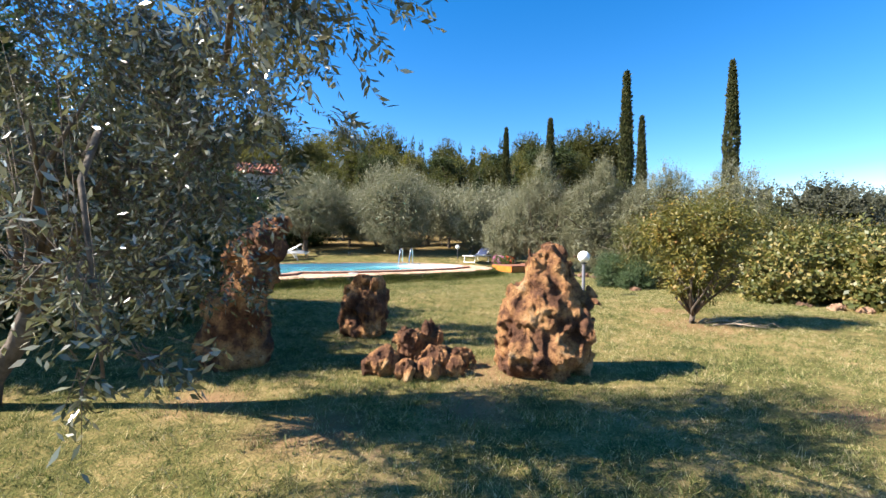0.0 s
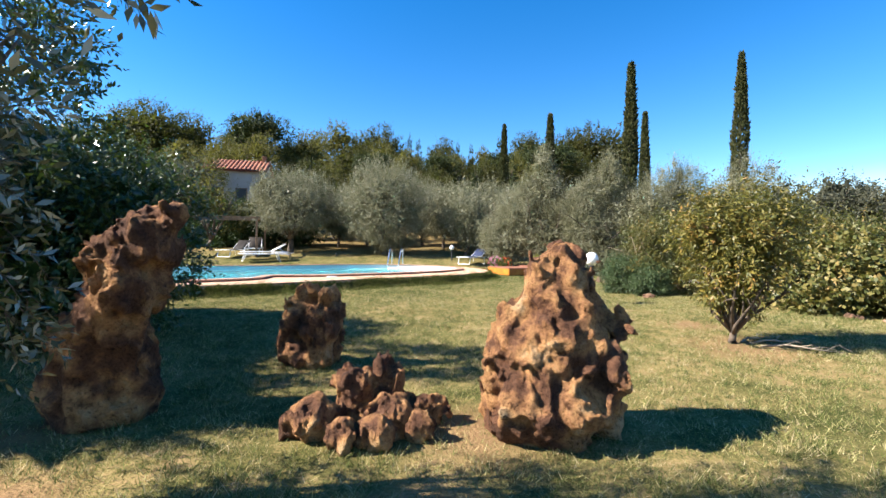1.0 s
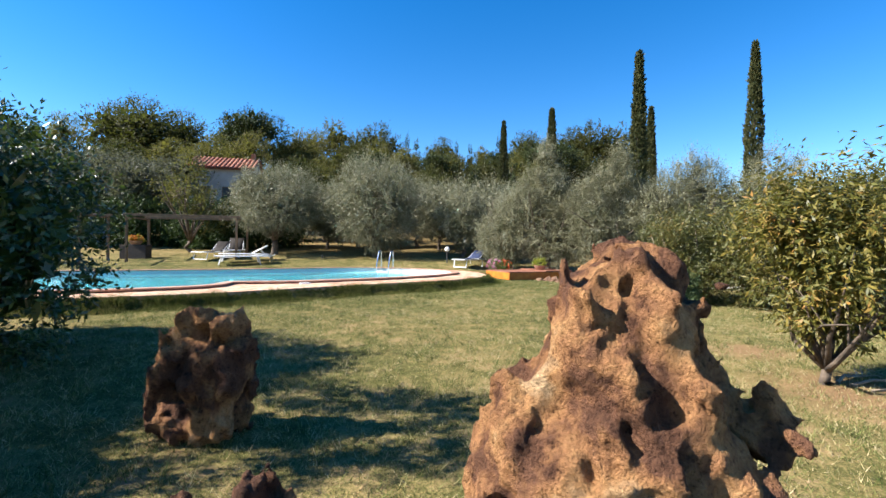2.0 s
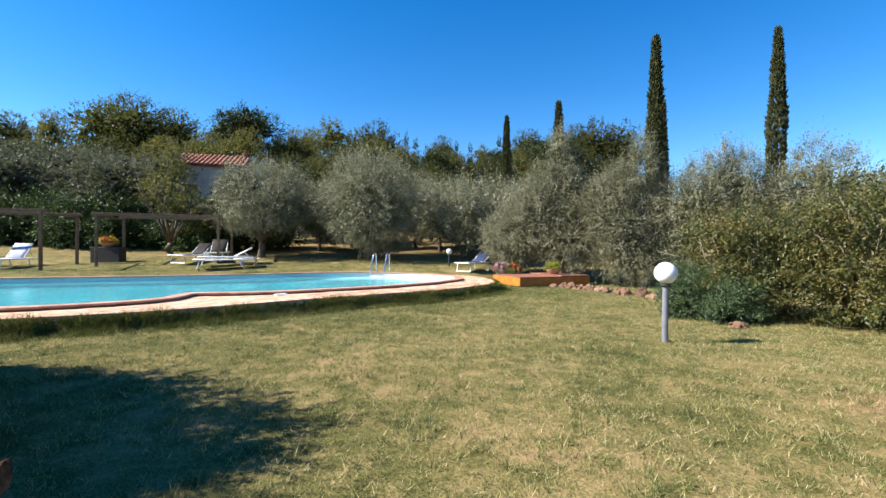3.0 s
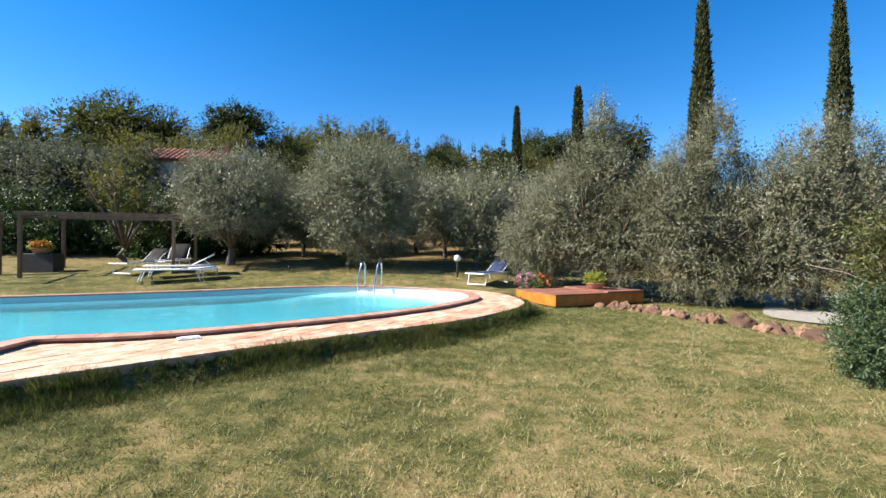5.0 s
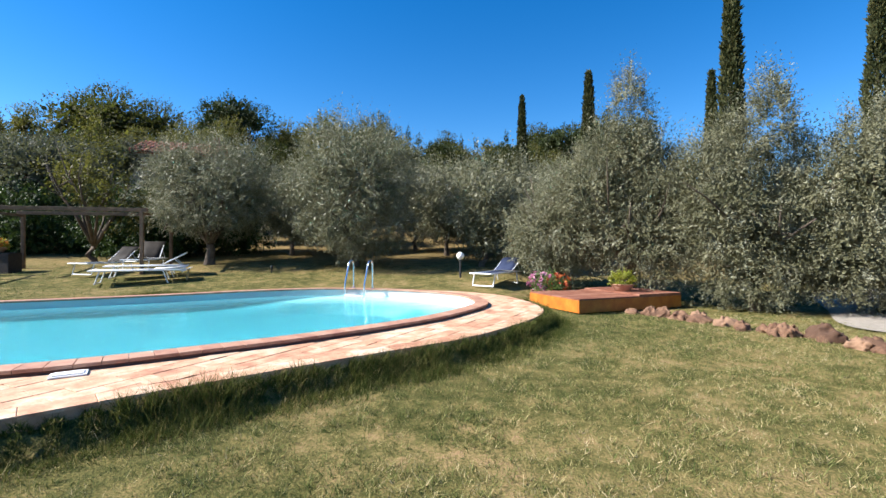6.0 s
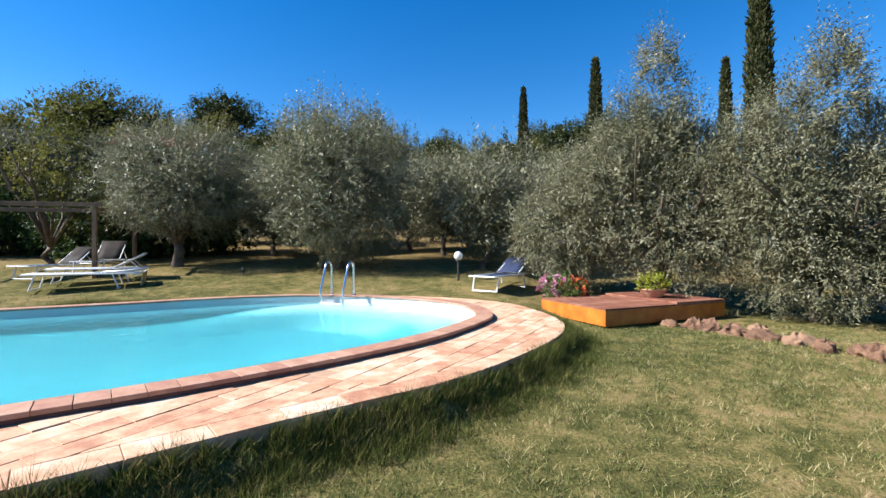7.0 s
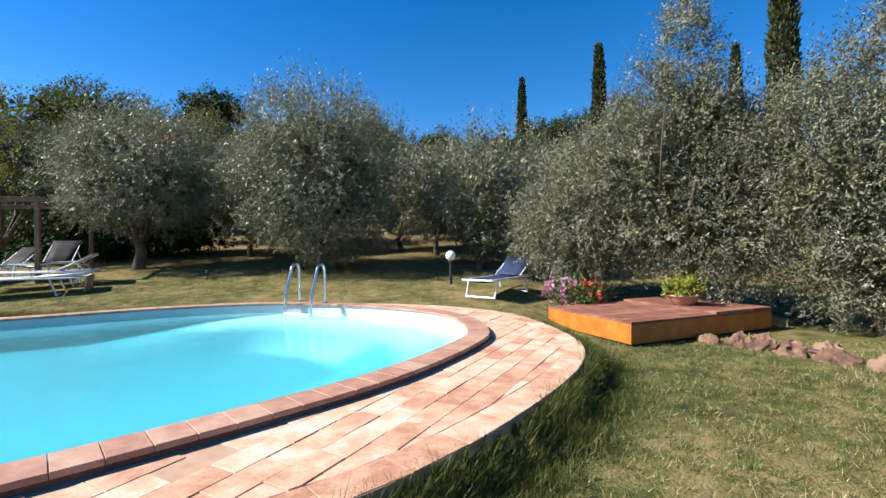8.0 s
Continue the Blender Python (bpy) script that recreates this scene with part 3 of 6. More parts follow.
def crown_shoots(rng, lobes, n, shell=0.22, up=0.5, hang=0.5, reach=0.35, lump=0.2, freq=2.4, seed=1, tall=0.04, hole=-0.62):
    """Shoots on and in the skin of ellipsoid lobes ((x, y, z), (rx, ry, rz)), most of them in tufts, with a ragged edge."""
    weight = np.array([r[0] * r[1] + r[1] * r[2] + r[0] * r[2] for _, r in lobes])
    tufts = max(int(n / 13), 8)
    pick = rng.choice(len(lobes), tufts, p=weight / weight.sum())
    d = unit(rng.normal(size=(tufts, 3)))
    rad = 1 - np.abs(rng.normal(0, shell, tufts))
    which = rng.integers(tufts, size=n)
    loose = rng.random(n) < 0.3
    single = rng.choice(len(lobes), n, p=weight / weight.sum())
    pick = np.where(loose, single, pick[which])
    c = np.array([l[0] for l in lobes])[pick]
    r = np.array([l[1] for l in lobes])[pick]
    wide = 0.13 * rng.random((tufts, 1))[which] + 0.05
    d = np.where(loose[:, None], unit(rng.normal(size=(n, 3))), unit(d[which] + rng.normal(size=(n, 3)) * wide))
    rad = np.where(loose, 1 - np.abs(rng.normal(0, shell, n)), rad[which] + rng.normal(0, 0.05, n))
    rad = np.clip(rad, 0.15, 1.06) * (1 + lump * fbm(d * freq + c * 1.7, 2, seed))
    p = c + d * r * rad[:, None]
    gap = fbm(p * (2.6 / r.mean()) + 5.1, 2, seed + 7)
    ok = gap > hole
    p, d, pick = p[ok], d[ok], pick[ok]
    way = unit(d + rng.normal(0, 0.45, d.shape) + np.array([[0, 0, 1]]) * (np.where(d[:, 2] > 0, up * d[:, 2] + 0.1, hang * d[:, 2]))[:, None])
    ln = reach * (0.5 + rng.random(len(p))) * np.where(d[:, 2] > 0.45, 1.5, 1.0)
    spike = (d[:, 2] > 0.35) & (rng.random(len(p)) < tall)
    way[spike] = unit(way[spike] * 0.35 + np.array([[0, 0, 1.0]]))
    ln[spike] *= 1.7
    return p, way, ln


def limb_tree(bm, rng, base, top, r0, n=6, spread=1.2, sides=8, wobble=0.08, split=0.3):
    """A leaning trunk that divides into limbs."""
    base, top = Vector(base), Vector(top)
    fork = base.lerp(top, split)
    pts = [base + Vector((0, 0, -0.1)), base.lerp(fork, 0.15), base.lerp(fork, 0.6) + Vector(rng.normal(0, wobble, 3)), fork]
    tube(bm, pts, [r0 * 1.5, r0 * 1.1, r0 * 0.9, r0 * 0.8], sides)
    for i in range(n):
        a = 2 * math.pi * (i + 0.4 * rng.random()) / n
        end = top + Vector((math.cos(a) * spread, math.sin(a) * spread, rng.normal(0, 0.25) * spread - 0.15 * spread))
        m1 = fork.lerp(end, 0.35) + Vector(rng.normal(0, wobble, 3)) + Vector((0, 0, 0.1 * spread))
        m2 = fork.lerp(end, 0.7) + Vector(rng.normal(0, wobble, 3))
        tube(bm, [fork - (fork - base) * 0.06, m1, m2, end], [r0 * 0.6, r0 * 0.4, r0 * 0.24, r0 * 0.08], 6)
        for j in range(2):
            e2 = m2 + Vector(rng.normal(0, 0.45 * spread, 3)) + Vector((0, 0, 0.2 * spread))
            tube(bm, [m1.lerp(m2, 0.5 + 0.4 * j), e2.lerp(m2, 0.4), e2], [r0 * 0.22, r0 * 0.14, r0 * 0.05], 5)
    return bm


def make_tree(name, at, seed, lobes, shoots, per, size, width, mat, trunk_top, trunk_r, label, category="tree", group="", bark=None,
              limbs=6, spread=1.0, reach=0.3, up=0.5, hang=0.5, lump=0.2, shell=0.22, leaf_spread=0.9, droop=0.0, split=0.3, trunk_at=(0, 0, 0), freq=2.4, core=160, core_size=None, gap=-0.62, twigs=False, boughs=()):
    """A tree or bush: a trunk with limbs, and a crown of separate leaves."""
    rng = np.random.default_rng(seed)
    t = thing(name, Matrix.Translation(at), label, category, group)
    if trunk_r:
        part("trunk", limb_tree(bmesh.new(), rng, trunk_at, trunk_top, trunk_r, limbs, spread, split=split), bark or M_BARK, t, "", True)
    for b in boughs:
        part("bough", tube(bmesh.new(), b, [0.022 - 0.017 * q / (len(b) - 1) for q in range(len(b))], 6), bark or M_BARK, t, "", True)
    p, way, ln = crown_shoots(rng, lobes, shoots, shell, up, hang, reach, lump, freq, seed, 0.3 if category == "olive tree" else 0.02, gap)
    v, f = leaves(rng, p, way, ln, per, size, width, leaf_spread, droop)
    if twigs:
        side = unit(np.cross(way, rng.normal(size=way.shape)))
        third = np.cross(way, side)
        tv = np.stack([p - way * 0.05 + side * 0.0022, p - way * 0.05 - side * 0.0011 + third * 0.0019, p - way * 0.05 - side * 0.0011 - third * 0.0019, p + way * ln[:, None]], axis=1).reshape(-1, 3)
        q = np.arange(len(p))[:, None] * 4
        tf = np.vstack([q + (0, 1, 3), q + (1, 2, 3), q + (2, 0, 3)])
        tagged(part("twig_growth", mesh_from("twig_growth", tv, tf, M_BARK), M_BARK, t, "thin grey twigs"), kind="stuff")
    # oversized leaves added deep inside the crown, to block light through it
    q = np.array([l[0] for l in lobes]).repeat(core, axis=0)
    rq = np.array([l[1] for l in lobes]).repeat(core, axis=0)
    large = rq.min(axis=1) > 0.6 * rq.min(axis=1).max()
    q, rq = q[large], rq[large]
    q = q + unit(rng.normal(size=q.shape)) * rq * (0.68 * rng.random((len(q), 1)) ** 0.4)
    v2, f2 = leaves(rng, q, unit(rng.normal(size=q.shape)), np.full(len(q), size), 2, core_size or size * 2.2, 0.5, 1.0)
    v, f = np.vstack([v, v2]), np.vstack([f, f2 + len(v)])
    part("crown", mesh_from("crown", v, f, mat), mat, t)
    return t


def g(x, y):
    return float(ground_height(x, y))


OLIVE_LABEL = "round silver-green olive tree standing in the grass behind the pool"
# the round olive behind the ladder
make_tree("olive_tree", (-4.05, 22.4, g(-4.05, 22.4)), 11, [((0, 0, 2.25), (2.2, 2.0, 1.9)), ((0.1, -0.2, 1.35), (1.7, 1.6, 1.0)), ((-0.2, 0, 2.75), (1.75, 1.6, 1.25))],
          10000, 7, 0.082, 0.25, M_OLIVE, (0, 0, 2.4), 0.13, "large round silver-green olive tree behind the pool ladder", "olive tree", "olive trees", reach=0.22, up=1.0, hang=1.0, lump=0.2, freq=3.0, gap=-0.6, limbs=7, spread=1.3, core=1500, core_size=0.14)
# the olive by the white loungers
make_tree("olive_tree", (-8.75, 22.5, g(-8.75, 22.5)), 12, [((0, 0, 2.3), (2.0, 1.9, 1.45)), ((-0.9, 0, 3.0), (1.0, 1.0, 0.9)), ((0.8, 0.2, 2.9), (1.1, 1.1, 0.85)), ((0.2, -0.3, 1.75), (1.7, 1.5, 0.7))],
          9500, 7, 0.082, 0.25, M_OLIVE, (0, 0, 2.2), 0.14, "silver-green olive tree with bare trunk near the white sun loungers", "olive tree", "olive trees", reach=0.2, up=1.0, hang=0.8, limbs=7, spread=1.2, lump=0.3, freq=3.2, gap=-0.5, core=1500, core_size=0.14)
# smaller olives further back in the grove
for k, (x, y, h, r) in enumerate([(-0.25, 22.6, 2.9, 1.0), (-1.55, 25.2, 3.2, 1.15), (0.9, 24.6, 3.3, 1.3), (-6.6, 28.5, 3.4, 1.7), (-2.6, 30.5, 3.4, 1.5), (2.6, 28.0, 3.5, 1.6), (-11.5, 29.5, 3.4, 1.7), (1.2, 33.0, 3.6, 1.6), (-5.0, 34.5, 3.6, 1.7), (-10.9, 25.2, 3.0, 1.3), (-5.9, 26.0, 3.0, 1.2), (-2.9, 26.6, 3.1, 1.3), (-7.2, 25.0, 2.8, 1.15), (-8.6, 29.8, 3.2, 1.4), (-0.9, 28.4, 3.1, 1.2)]):
    make_tree("olive_tree", (x, y, g(x, y)), 30 + k, [((0, 0, h * 0.62), (r, r, h * 0.36)), ((0.2 * r, -0.1, h * 0.45), (r * 0.85, r * 0.85, h * 0.25))],
              2600, 6, 0.115, 0.26, M_OLIVE, (0.1, 0, h * 0.6), 0.085, OLIVE_LABEL, "olive tree", "olive trees", reach=0.28, up=0.8, hang=0.8, limbs=5, spread=r * 0.5, lump=0.35, core=500, core_size=0.17)
# the tall olives behind the timber cover and the rock edging
TALL_OLIVES = [
    (1.75, 20.6, 8000, [((0, 0, 1.45), (1.2, 1.0, 1.0)), ((-0.4, -0.3, 1.25), (0.9, 0.8, 0.8)), ((0.3, 0, 2.3), (0.7, 0.6, 0.6))]),
    (3.0, 19.2, 20000, [((-1.15, 0.5, 1.5), (0.8, 0.75, 1.0)), ((-0.5, 0, 2.0), (0.9, 0.8, 1.1)), ((0.35, -0.2, 1.45), (1.05, 0.9, 1.2)), ((0.05, -0.2, 2.85), (0.7, 0.6, 0.65)), ((-0.1, -0.35, 3.75), (0.34, 0.34, 0.7)),
                        ((-0.6, -0.2, 3.2), (0.38, 0.38, 0.5)), ((0.6, 0, 2.7), (0.42, 0.4, 0.5)), ((-0.2, -0.3, 4.35), (0.24, 0.24, 0.3)), ((-0.95, 0.2, 2.7), (0.45, 0.4, 0.45)), ((1.0, -0.3, 1.8), (0.75, 0.65, 1.1)), ((0.95, -0.2, 2.5), (0.5, 0.45, 0.45)), ((-1.4, 0.4, 2.2), (0.5, 0.5, 0.5))]),
    (4.9, 18.1, 18000, [((0, 0, 1.15), (1.0, 0.85, 1.05)), ((-0.5, -0.2, 1.85), (0.72, 0.65, 0.85)), ((0.45, -0.1, 1.95), (0.6, 0.55, 0.65)), ((-0.4, 0, 2.9), (0.42, 0.4, 0.6)), ((0.15, -0.1, 3.4), (0.36, 0.34, 0.65)),
                        ((0.6, 0, 2.8), (0.34, 0.32, 0.45)), ((0.1, -0.1, 4.0), (0.22, 0.22, 0.3)), ((-0.8, 0.1, 2.75), (0.4, 0.36, 0.45)), ((-0.85, 0, 2.3), (0.6, 0.5, 0.7)), ((0.95, -0.1, 1.4), (0.7, 0.6, 0.9)), ((1.0, 0, 2.4), (0.5, 0.45, 0.6))]),
    (6.9, 17.8, 15000, [((0, 0, 1.4), (1.25, 1.05, 1.25)), ((-0.6, -0.3, 2.3), (0.7, 0.65, 0.75)), ((0.5, 0, 2.7), (0.75, 0.65, 0.8)), ((-0.3, 0, 3.0), (0.42, 0.4, 0.55)), ((-0.9, -0.2, 1.2), (0.75, 0.65, 0.85)), ((0.75, 0, 3.3), (0.38, 0.36, 0.5)), ((0.2, 0, 3.6), (0.22, 0.22, 0.3))]),
    (9.4, 17.4, 9000, [((0, 0, 1.5), (1.5, 1.2, 1.3)), ((-0.6, 0, 2.6), (0.8, 0.7, 0.7)), ((0.5, 0, 2.9), (0.7, 0.6, 0.8)), ((-0.2, 0, 3.5), (0.4, 0.4, 0.5))])]
for k, (x, y, n, lob) in enumerate(TALL_OLIVES):
    make_tree("olive_tree", (x, y, g(x, y)), 50 + k, lob, n, 7, 0.056, 0.28, M_OLIVE, (0.1, 0, 2.3), 0.11, "tall feathery olive tree behind the rock edging", "olive tree", "olives behind the edging", reach=0.2, up=1.0, hang=1.0, limbs=9, spread=1.1, lump=0.3, freq=2.8, gap=-0.55, core=900, core_size=0.12)
# the olive that hangs over the way at the start
# unseen outer lobes are added to shade the lawn and the leaning rock
make_tree("olive_tree", (-2.7, 2.7, -0.02), 71, [((1.2, -0.1, 1.75), (0.75, 0.5, 0.8)), ((1.4, -0.4, 2.35), (0.95, 0.5, 0.65)), ((2.55, -1.2, 2.05), (0.5, 0.33, 0.42)), ((2.25, -0.65, 1.85), (0.45, 0.35, 0.4)), ((0.4, -0.5, 2.9), (0.8, 0.5, 0.6)), ((-0.2, -0.5, 2.45), (0.85, 0.6, 0.6)),
          ((1.2, -0.3, 3.3), (0.7, 0.5, 0.4)), ((1.4, -0.2, 1.15), (0.62, 0.4, 0.46)), ((0.75, 0.0, 1.45), (0.5, 0.4, 0.4)), ((1.5, -0.25, 0.76), (0.36, 0.25, 0.18)), ((2.1, -1.4, 0.98), (0.28, 0.2, 0.2)), ((2.2, -1.42, 0.72), (0.22, 0.16, 0.14)), ((1.95, -0.55, 1.45), (0.36, 0.26, 0.5)), ((-0.6, 1.0, 1.5), (0.65, 0.6, 0.55)), ((0.4, -1.4, 2.5), (0.9, 0.55, 0.45)), ((-0.9, 0.75, 1.95), (0.55, 0.45, 0.45))],
          9000, 9, 0.047, 0.32, M_OLIVE_NEAR, (1.3, -0.1, 1.95), 0.07, "overhanging grey-green olive tree at the edge of the lawn", "olive tree", "olive trees", reach=0.19, up=0.4, hang=0.9, limbs=12, spread=0.5, lump=0.3, shell=0.45, core=8, core_size=0.07, gap=-0.2,
          twigs=True, boughs=[[(0.7, 0.0, 1.5), (1.6, -0.8, 1.55), (2.05, -1.35, 1.25), (2.2, -1.42, 0.62)], [(1.2, 0.0, 1.9), (2.1, -0.6, 1.95), (2.5, -1.2, 2.1), (2.9, -1.35, 2.2)], [(1.2, 0.0, 1.6), (1.45, -0.1, 1.25), (1.5, -0.2, 0.7)]])
# laurel bush behind the leaning rock
# the last two lobes are unseen, added to shade the upright rock
make_tree("laurel_bush", (-4.2, 6.3, g(-4.2, 6.3)), 81, [((0.45, 0.0, 1.1), (1.2, 0.95, 1.12)), ((0.25, -0.1, 1.65), (1.05, 0.95, 0.65)), ((-0.7, 0.3, 1.25), (1.2, 1.0, 1.2)), ((-0.25, 0.55, 1.4), (0.85, 0.75, 0.85)), ((-1.4, -0.4, 1.3), (1.4, 1.3, 1.3)), ((0.1, -0.8, 0.9), (1.1, 0.8, 0.95)), ((0.6, -1.5, 2.3), (1.0, 0.75, 0.9)), ((0.9, -1.6, 2.9), (0.8, 0.6, 0.5))],
          11500, 7, 0.062, 0.42, M_LAUREL, (-0.2, 0, 1.2), 0.07, "dense dark green laurel bush beside the leaning rock", "bush", reach=0.16, up=0.5, hang=0.2, limbs=7, spread=0.9, lump=0.12, shell=0.2, core=800, core_size=0.2)
# unseen bush left of the view, added only to shade the lawn
make_tree("laurel_bush", (-6.8, 5.2, g(-6.8, 5.2)), 82, [((0, 0.2, 2.0), (1.5, 1.85, 1.8)), ((0.3, -0.3, 1.2), (1.4, 1.5, 1.1)), ((-0.15, 0.0, 3.6), (1.05, 1.5, 1.0)), ((-0.6, 0.9, 3.0), (1.1, 1.0, 1.1)), ((0.45, -1.5, 2.2), (1.2, 0.85, 1.6)), ((1.45, -1.75, 2.25), (1.05, 0.95, 1.05))],
          4600, 6, 0.11, 0.42, M_LAUREL, (0, 0, 1.8), 0.08, "unseen tall dark green laurel bush added to shade the lawn", "bush", reach=0.25, up=0.5, hang=0.2, limbs=7, spread=0.9, lump=0.15, shell=0.2, core=2600, core_size=0.45)
# the small tree on its own in the lawn
make_tree("oleander_shrub", (3.58, 6.75, g(3.58, 6.75)), 91, [((0.0, 0, 0.62), (0.26, 0.26, 0.24)), ((0.05, 0, 0.92), (0.48, 0.45, 0.28)), ((0.15, 0, 1.25), (0.60, 0.56, 0.33)), ((-0.28, 0, 1.25), (0.34, 0.34, 0.28)), ((0.42, 0.1, 1.42), (0.3, 0.3, 0.25))],
          2600, 8, 0.058, 0.30, M_SHRUB, (0.06, 0, 0.85), 0.045, "small yellow-green shrub with forked trunk on the lawn", "shrub", reach=0.2, up=1.0, hang=-0.2, limbs=13, spread=0.42, lump=0.35, shell=0.4, split=0.16, core=160, core_size=0.09, gap=-0.4, freq=3.6, droop=0.35)
# the tall shrubs on the right of the lamp
def lumpy(seed, r, h, n, flat=0.6):
    """A broad low lobe with smaller ones strewn over it."""
    rg = np.random.default_rng(seed)
    lob = [((0, 0, h * 0.48), (r * 0.8, r * 0.75, h * 0.36)), ((-0.25, -0.25, h * 0.26), (r * 0.75, r * 0.7, h * 0.24))]
    for q in range(n):
        a, e, w = 2.4 * q + rg.random(), 0.35 + 0.6 * rg.random(), 0.3 + 0.16 * rg.random()
        lob.append(((r * e * math.cos(a), r * e * math.sin(a), h * (0.3 + 0.56 * rg.random() * (1.25 - 0.5 * e))), (w * r, w * r, w * r * flat)))
    return lob


for k, (x, y, r, h) in enumerate([(5.0, 12.6, 1.05, 2.0), (6.15, 11.75, 1.2, 2.15), (7.7, 11.1, 1.25, 1.75)]):
    make_tree("lentisk_shrub", (x, y, g(x, y)), 100 + k, lumpy(900 + k, r, h, 17, 0.42),
              6500, 8, 0.056, 0.32, M_LENTISK, (0, 0, h * 0.6), 0.05, "tall yellow-green shrub with pale bare stems", "shrub", "tall shrubs", reach=0.24, up=0.5, hang=0.3, limbs=12, spread=0.85, lump=0.35, shell=0.25, split=0.1, bark=M_PALE_BARK, gap=-0.32, freq=3.2, core=130, core_size=0.1)
for k, (x, y, r, h) in enumerate([(6.9, 9.9, 0.85, 1.3), (8.0, 8.9, 0.95, 1.4), (9.2, 8.2, 1.05, 1.4), (8.6, 10.2, 1.05, 1.6)]):
    make_tree("vine_bush", (x, y, g(x, y)), 110 + k, lumpy(920 + k, r, h, 9, 0.6) + [((-0.45, -0.4, h * 0.2), (r * 0.75, r * 0.65, h * 0.22))],
              2600, 6, 0.085, 0.72, M_VINE, (0, 0, h * 0.5), 0.03, "leafy broad-leaved bush with yellowing leaves", "bush", "broad-leaved bushes", reach=0.22, limbs=6, spread=0.5, lump=0.3, bark=M_PALE_BARK, core=120)
for k, (x, y, r, h) in enumerate([(3.95, 12.25, 0.44, 0.75), (4.45, 11.85, 0.42, 0.55)]):
    make_tree("low_green_bush", (x, y, g(x, y)), 120 + k, [((0, 0, h * 0.5), (r, r * 0.9, h * 0.52)), ((-0.15, -0.2, h * 0.35), (r * 0.8, r * 0.7, h * 0.35))],
              2600, 8, 0.04, 0.3, M_LOWBUSH, (0, 0, h * 0.4), 0.02, "low rounded dark green bush beside the globe lamp", "bush", "low bushes", reach=0.14, limbs=5, spread=0.3, lump=0.12)


# ---- cypresses ----
def cypress(x, y, h, r, seed, base=None):
    rng = np.random.default_rng(seed)
    z = g(x, y) if base is None else base
    t = thing("cypress_tree", Matrix.Translation((x, y, z)), "tall slender dark green cypress tree", "cypress", "cypresses")
    part("trunk", tube(bmesh.new(), [(0, 0, -0.1), (0, 0, h * 0.4), (0, 0, h * 0.92)], [0.13, 0.09, 0.02], 6), M_BARK, t)
    n = 3600
    u = rng.random(n) ** 0.85
    a = rng.random(n) * 2 * math.pi
    prof = r * np.minimum(1, (1 - u) * 2.2) ** 0.7 * np.minimum(1, 0.6 + u * 4)
    lump = 1 + 0.22 * value_noise(np.stack([np.cos(a) * 1.6, np.sin(a) * 1.6, u * h * 1.7], axis=1), seed)
    rr = prof * lump * (0.72 + 0.3 * rng.random(n))
    p = np.stack([rr * np.cos(a), rr * np.sin(a), 0.25 + u * (h - 0.3)], axis=1)
    way = unit(np.stack([np.cos(a) * 0.35, np.sin(a) * 0.35, np.ones(n)], axis=1) + rng.normal(0, 0.15, (n, 3)))
    v, f = leaves(rng, p, way, np.full(n, 0.2), 4, 0.15, 0.4, 0.35)
    part("crown", mesh_from("crown", v, f, M_CYPRESS), M_CYPRESS, t)
    return t


cypress(14.7, 28.2, 11.85 - g(14.7, 28.2), 0.36, 201)
cypress(7.8, 24.9, 10.1 - g(7.8, 24.9), 0.27, 202)
cypress(11.87, 35.2, 10.6 - g(11.87, 35.2), 0.30, 203)
cypress(4.85, 32.6, 9.8 - g(4.85, 32.6), 0.28, 204)
cypress(2.0, 39.5, 10.95 - g(2.0, 39.5), 0.30, 205)


